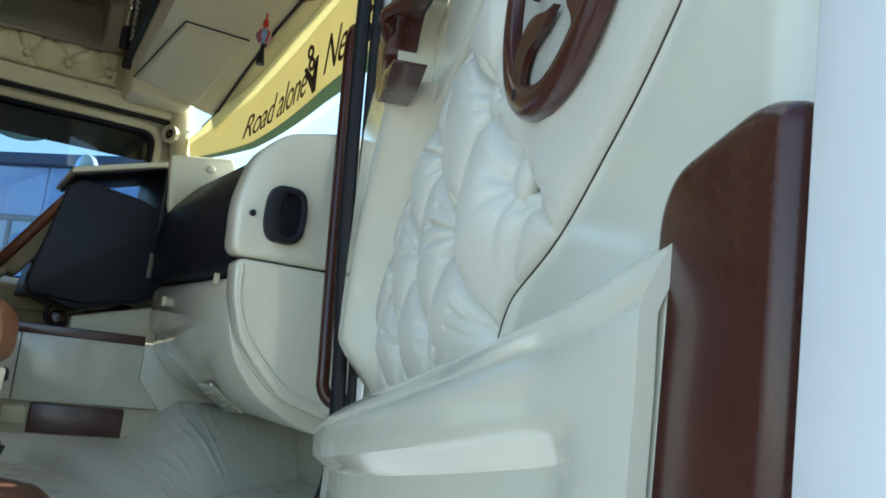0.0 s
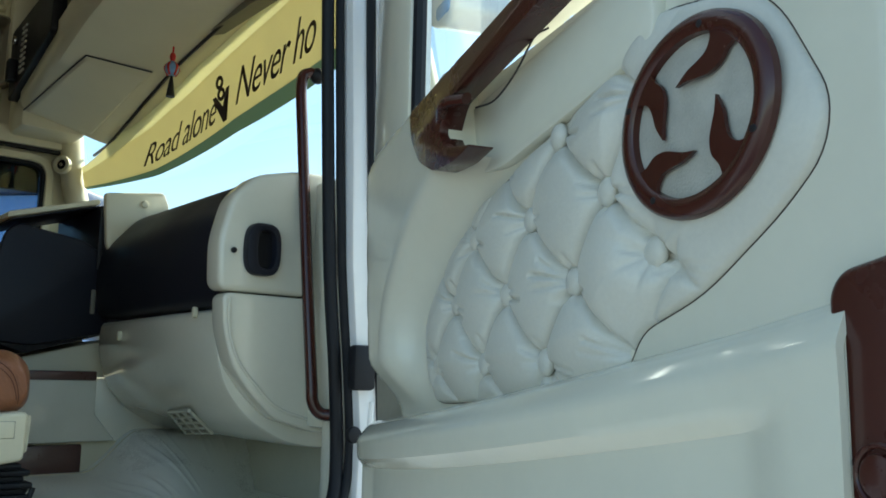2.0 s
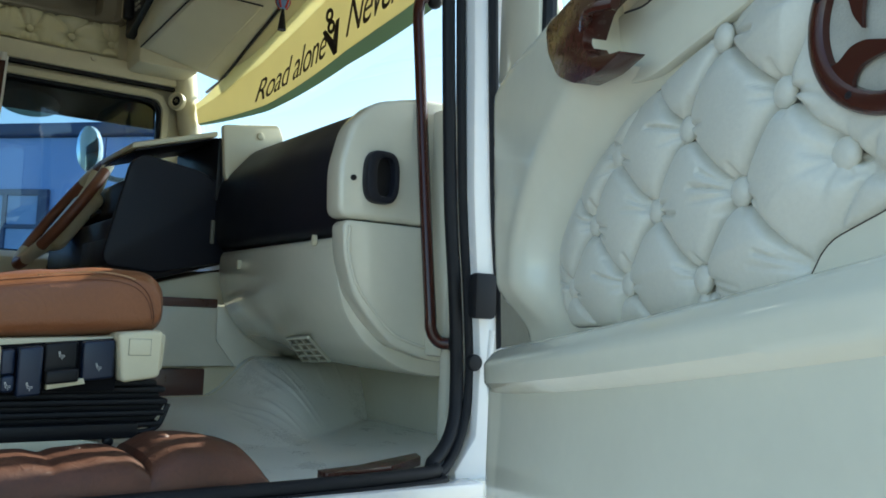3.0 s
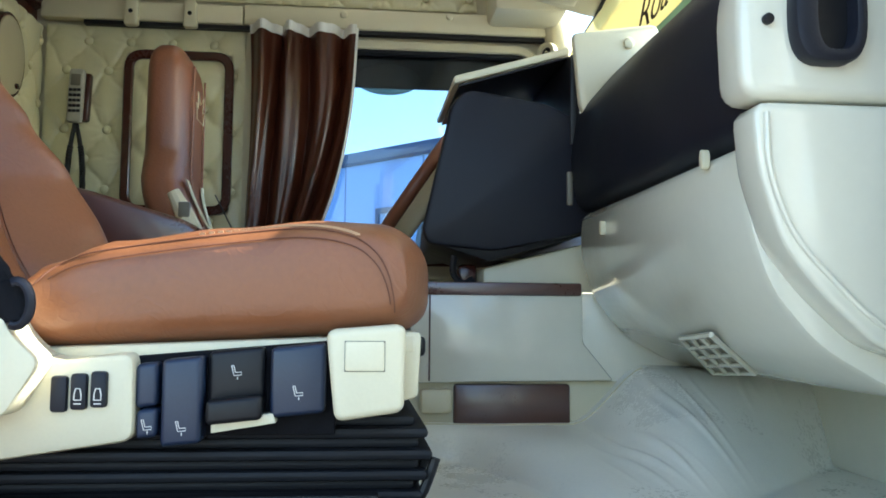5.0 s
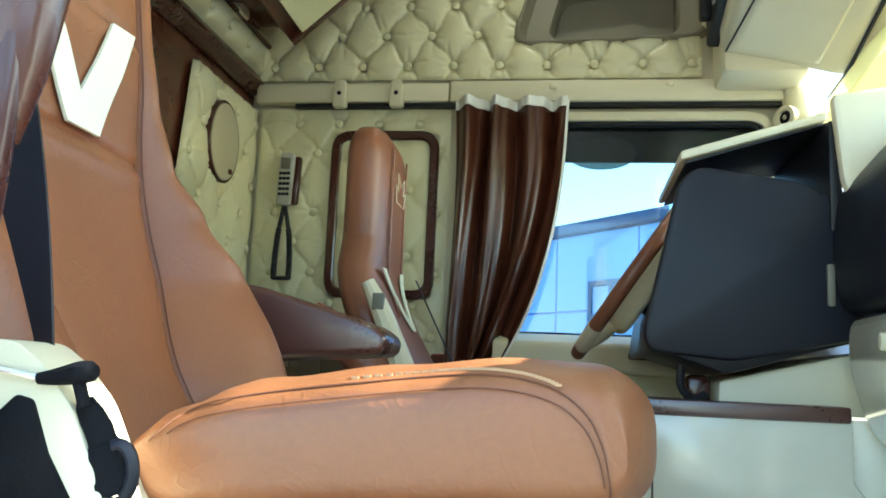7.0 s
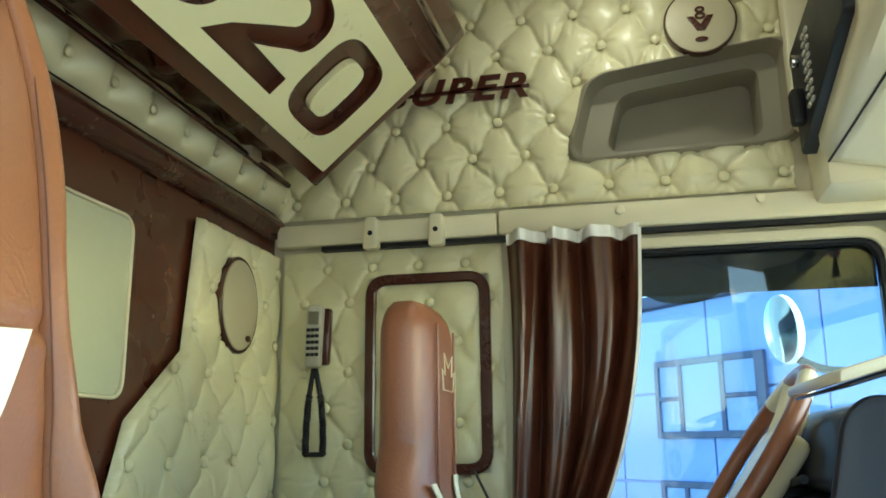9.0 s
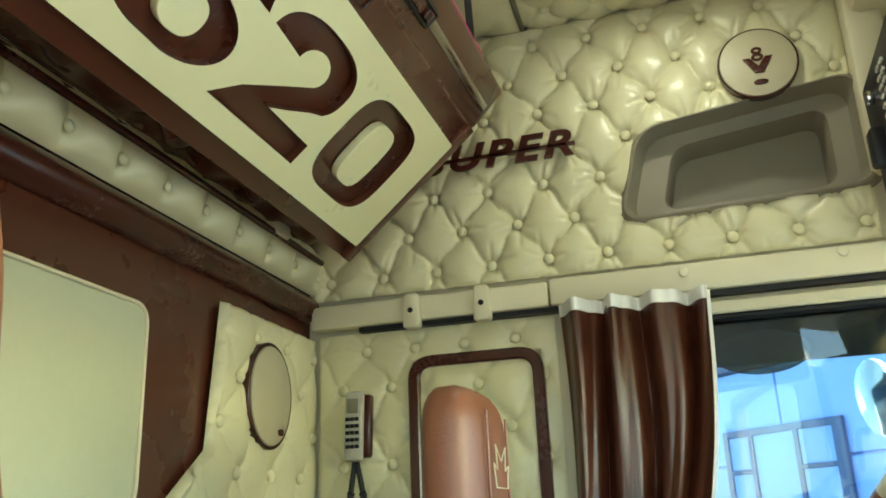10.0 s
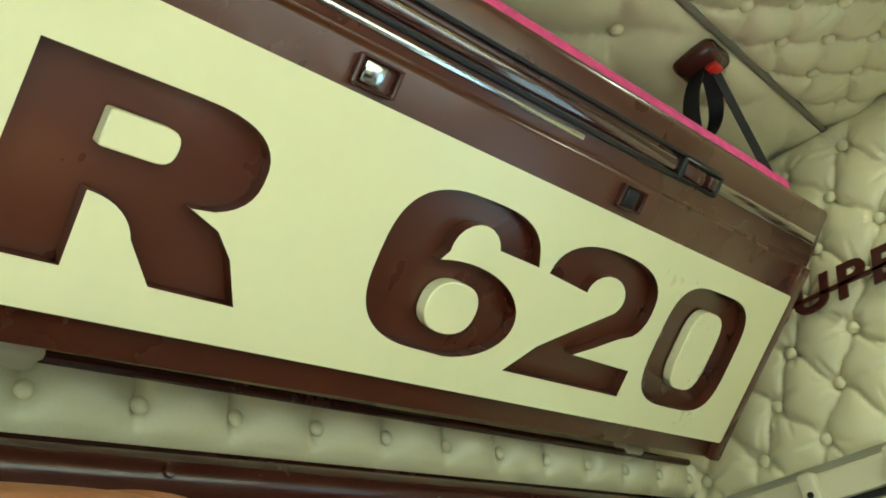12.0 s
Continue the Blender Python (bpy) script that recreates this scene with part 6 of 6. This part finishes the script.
    part("padding_piping", sweep([(x, 0.0074, z) for x, z in pad], 0.0006, 6, True), INK, d)
    first = None
    for i in range(-6, 7):
        for j in range(-4, 5):
            x, z = 0.82 + i * A.x + j * B.x, 1.80 + j * B.y
            if not inside((x, z), pad) or nearest(x, z, pad)[0] < 0.006 or math.hypot(x - ring_at[0], z - ring_at[1]) < 0.105 or x > 1.0:
                continue
            if first is None:
                b2 = bmesh.new()
                bmesh.ops.create_uvsphere(b2, u_segments=14, v_segments=8, radius=0.0145)
                for v in b2.verts:
                    v.co.y *= 0.5
                bt = part("button", b2, CREAM_DOOR, p, smooth=180)
                first = bt.data
            else:
                bt = new("button", first)
                bt.parent = p
            bt.location = (x, -0.001, z) if x < 0.95 else (0.945, 0.004, 1.812)
    speaker_ring(d, Matrix.Translation((ring_at[0], -0.006, ring_at[1])) @ Matrix(((1, 0, 0), (0, 0, -1), (0, 1, 0))).to_4x4(), 0.087)
    # brown pull with its recess
    pull = rounded([(0.456, 2.066), (0.836, 2.098), (0.93, 2.108), (0.918, 2.090), (0.90, 2.078), (0.88, 2.070), (0.653, 2.046), (0.60, 2.040), (0.574, 2.008), (0.597, 1.983), (0.657, 1.970), (0.681, 1.967), (0.625, 1.959), (0.557, 1.963), (0.501, 1.988), (0.466, 2.028)], 0.012)
    part("pull_frame", prism(pull, "y", -0.054, -0.024, 0.006), BROWN_GLOSS, d, "brown lacquered door pull")
    part("pull_recess", prism(rounded([(0.54, 2.045), (0.96, 2.072), (0.96, 1.99), (0.86, 1.975), (0.66, 1.95), (0.54, 1.96)], 0.02), "y", -0.006, 0.013, 0.004), CREAM_PAINT, d)
    part("release_lever", sweep(bend([(0.575, -0.050, 2.026), (0.61, -0.060, 2.034), (0.65, -0.048, 2.030)], 4), 0.009, 10, flat=0.7), BROWN_GLOSS, d)
    part("cable", sweep(bend([(0.645, -0.034, 2.022), (0.69, -0.030, 2.018), (0.735, -0.026, 2.035), (0.775, -0.024, 2.060), (0.80, -0.020, 2.062)], 6), 0.0012, 6), BLACK, d)
    # storage bin along the foot of the door
    def bin_top(x):
        return 1.625 + 0.125 * max(0, (x - 0.12) / 1.03) ** 1.4
    def bn(u, v):
        x = 0.172 + 0.973 * u
        t = bin_top(x)
        k = 0.040 + 0.052 * math.sin(math.pi * min(1, max(0.0, (x - 0.02) / 1.02)) ** 0.8)
        s = lerp(x, [(0.20, 0.0), (0.25, 1.0)]) * lerp(x, [(1.055, 1.0), (1.095, 0.0)])
        prof = [(0.012, t + 0.006), (0.034 - 0.6 * k, t + 0.005), (0.034 - 0.8 * k, t - 0.002), (0.034 - k, t - 0.02), (0.034 - 0.98 * k, t - 0.045), (0.034 - (0.98 - 0.26 * s) * k, t - 0.06), (0.034 - (0.98 - 0.26 * s) * k, t - 0.11), (0.034 - (0.98 - 0.20 * s) * k, 1.45), (0.034 - (0.98 - 0.20 * s) * k, 1.12)]
        w = v * (len(prof) - 1)
        i = min(int(w), len(prof) - 2)
        f = w - i
        y, z = prof[i][0] * (1 - f) + prof[i + 1][0] * f, prof[i][1] * (1 - f) + prof[i + 1][1] * f
        end = 1 - 0.8 * max(0, 1 - u / 0.07) ** 2
        return (x, 0.034 + (y - 0.034) * end, z)
    part("storage_bin", sheet(50, 42, bn, 0.006), CREAM_PAINT, d, "cream gloss storage bin")
    part("bin_end", prism([(0.034, 1.12), (-0.004, 1.12), (-0.004, 1.735), (0.0, 1.750), (0.034, 1.757)], "x", 1.136, 1.145, 0.003), CREAM_PAINT, d)
    endp = rounded([(1.130, 1.05), (1.195, 1.05), (1.204, 1.5), (1.204, 1.778), (1.187, 1.783), (1.140, 1.775), (1.130, 1.762)], [0.01, 0.01, 0.01, 0.006, 0.01, 0.012, 0.012])
    part("end_cover", prism(endp, "y", -0.003, 0.03, 0.010, 4), BROWN_GLOSS, d, "brown lacquered end cover")
    part("cover_cap", prism(circle(1.165, 1.655, 0.013, n=24), "y", -0.008, 0.0, 0.002), BROWN_GLOSS, d)
    part("cover_cap_ring", prism(circle(1.165, 1.655, 0.019, n=28), "y", -0.006, 0.0, 0.001, 1, [circle(1.165, 1.655, 0.0155, n=28)]), BROWN_GLOSS, d)
    part("edge_trim", box(1.211, 1.25, -0.003, 0.12, 1.06, 2.6, 0.002), WHITE_PAINT, d)
    part("hinge_slot", prism(circle(0.208, 1.985, 0.007, 0.043, 20), "y", -0.034, -0.026, 0.002), BLACK, d)
    hs = part("mirror_housing", prism(rounded([(-0.40, 2.66), (-0.30, 2.595), (0.0, 2.405), (0.06, 2.387), (0.135, 2.392), (0.13, 2.44), (0.05, 2.475), (0.0, 2.80), (-0.40, 2.84)], 0.018), "y", 0.14, 0.26, 0.03, 3), WHITE_PAINT, d, "white wing mirror housing")
    part("mirror_lamp", box(0.03, 0.10, 0.134, 0.15, 2.405, 2.435, 0.008), PANE, hs, "clear lamp lens")
    part("mirror_arm", sweep(bend([(0.08, 0.16, 2.74), (0.14, 0.11, 2.76), (0.30, 0.07, 2.62)], 5), 0.018, 10), RUBBER, d)


near_door()
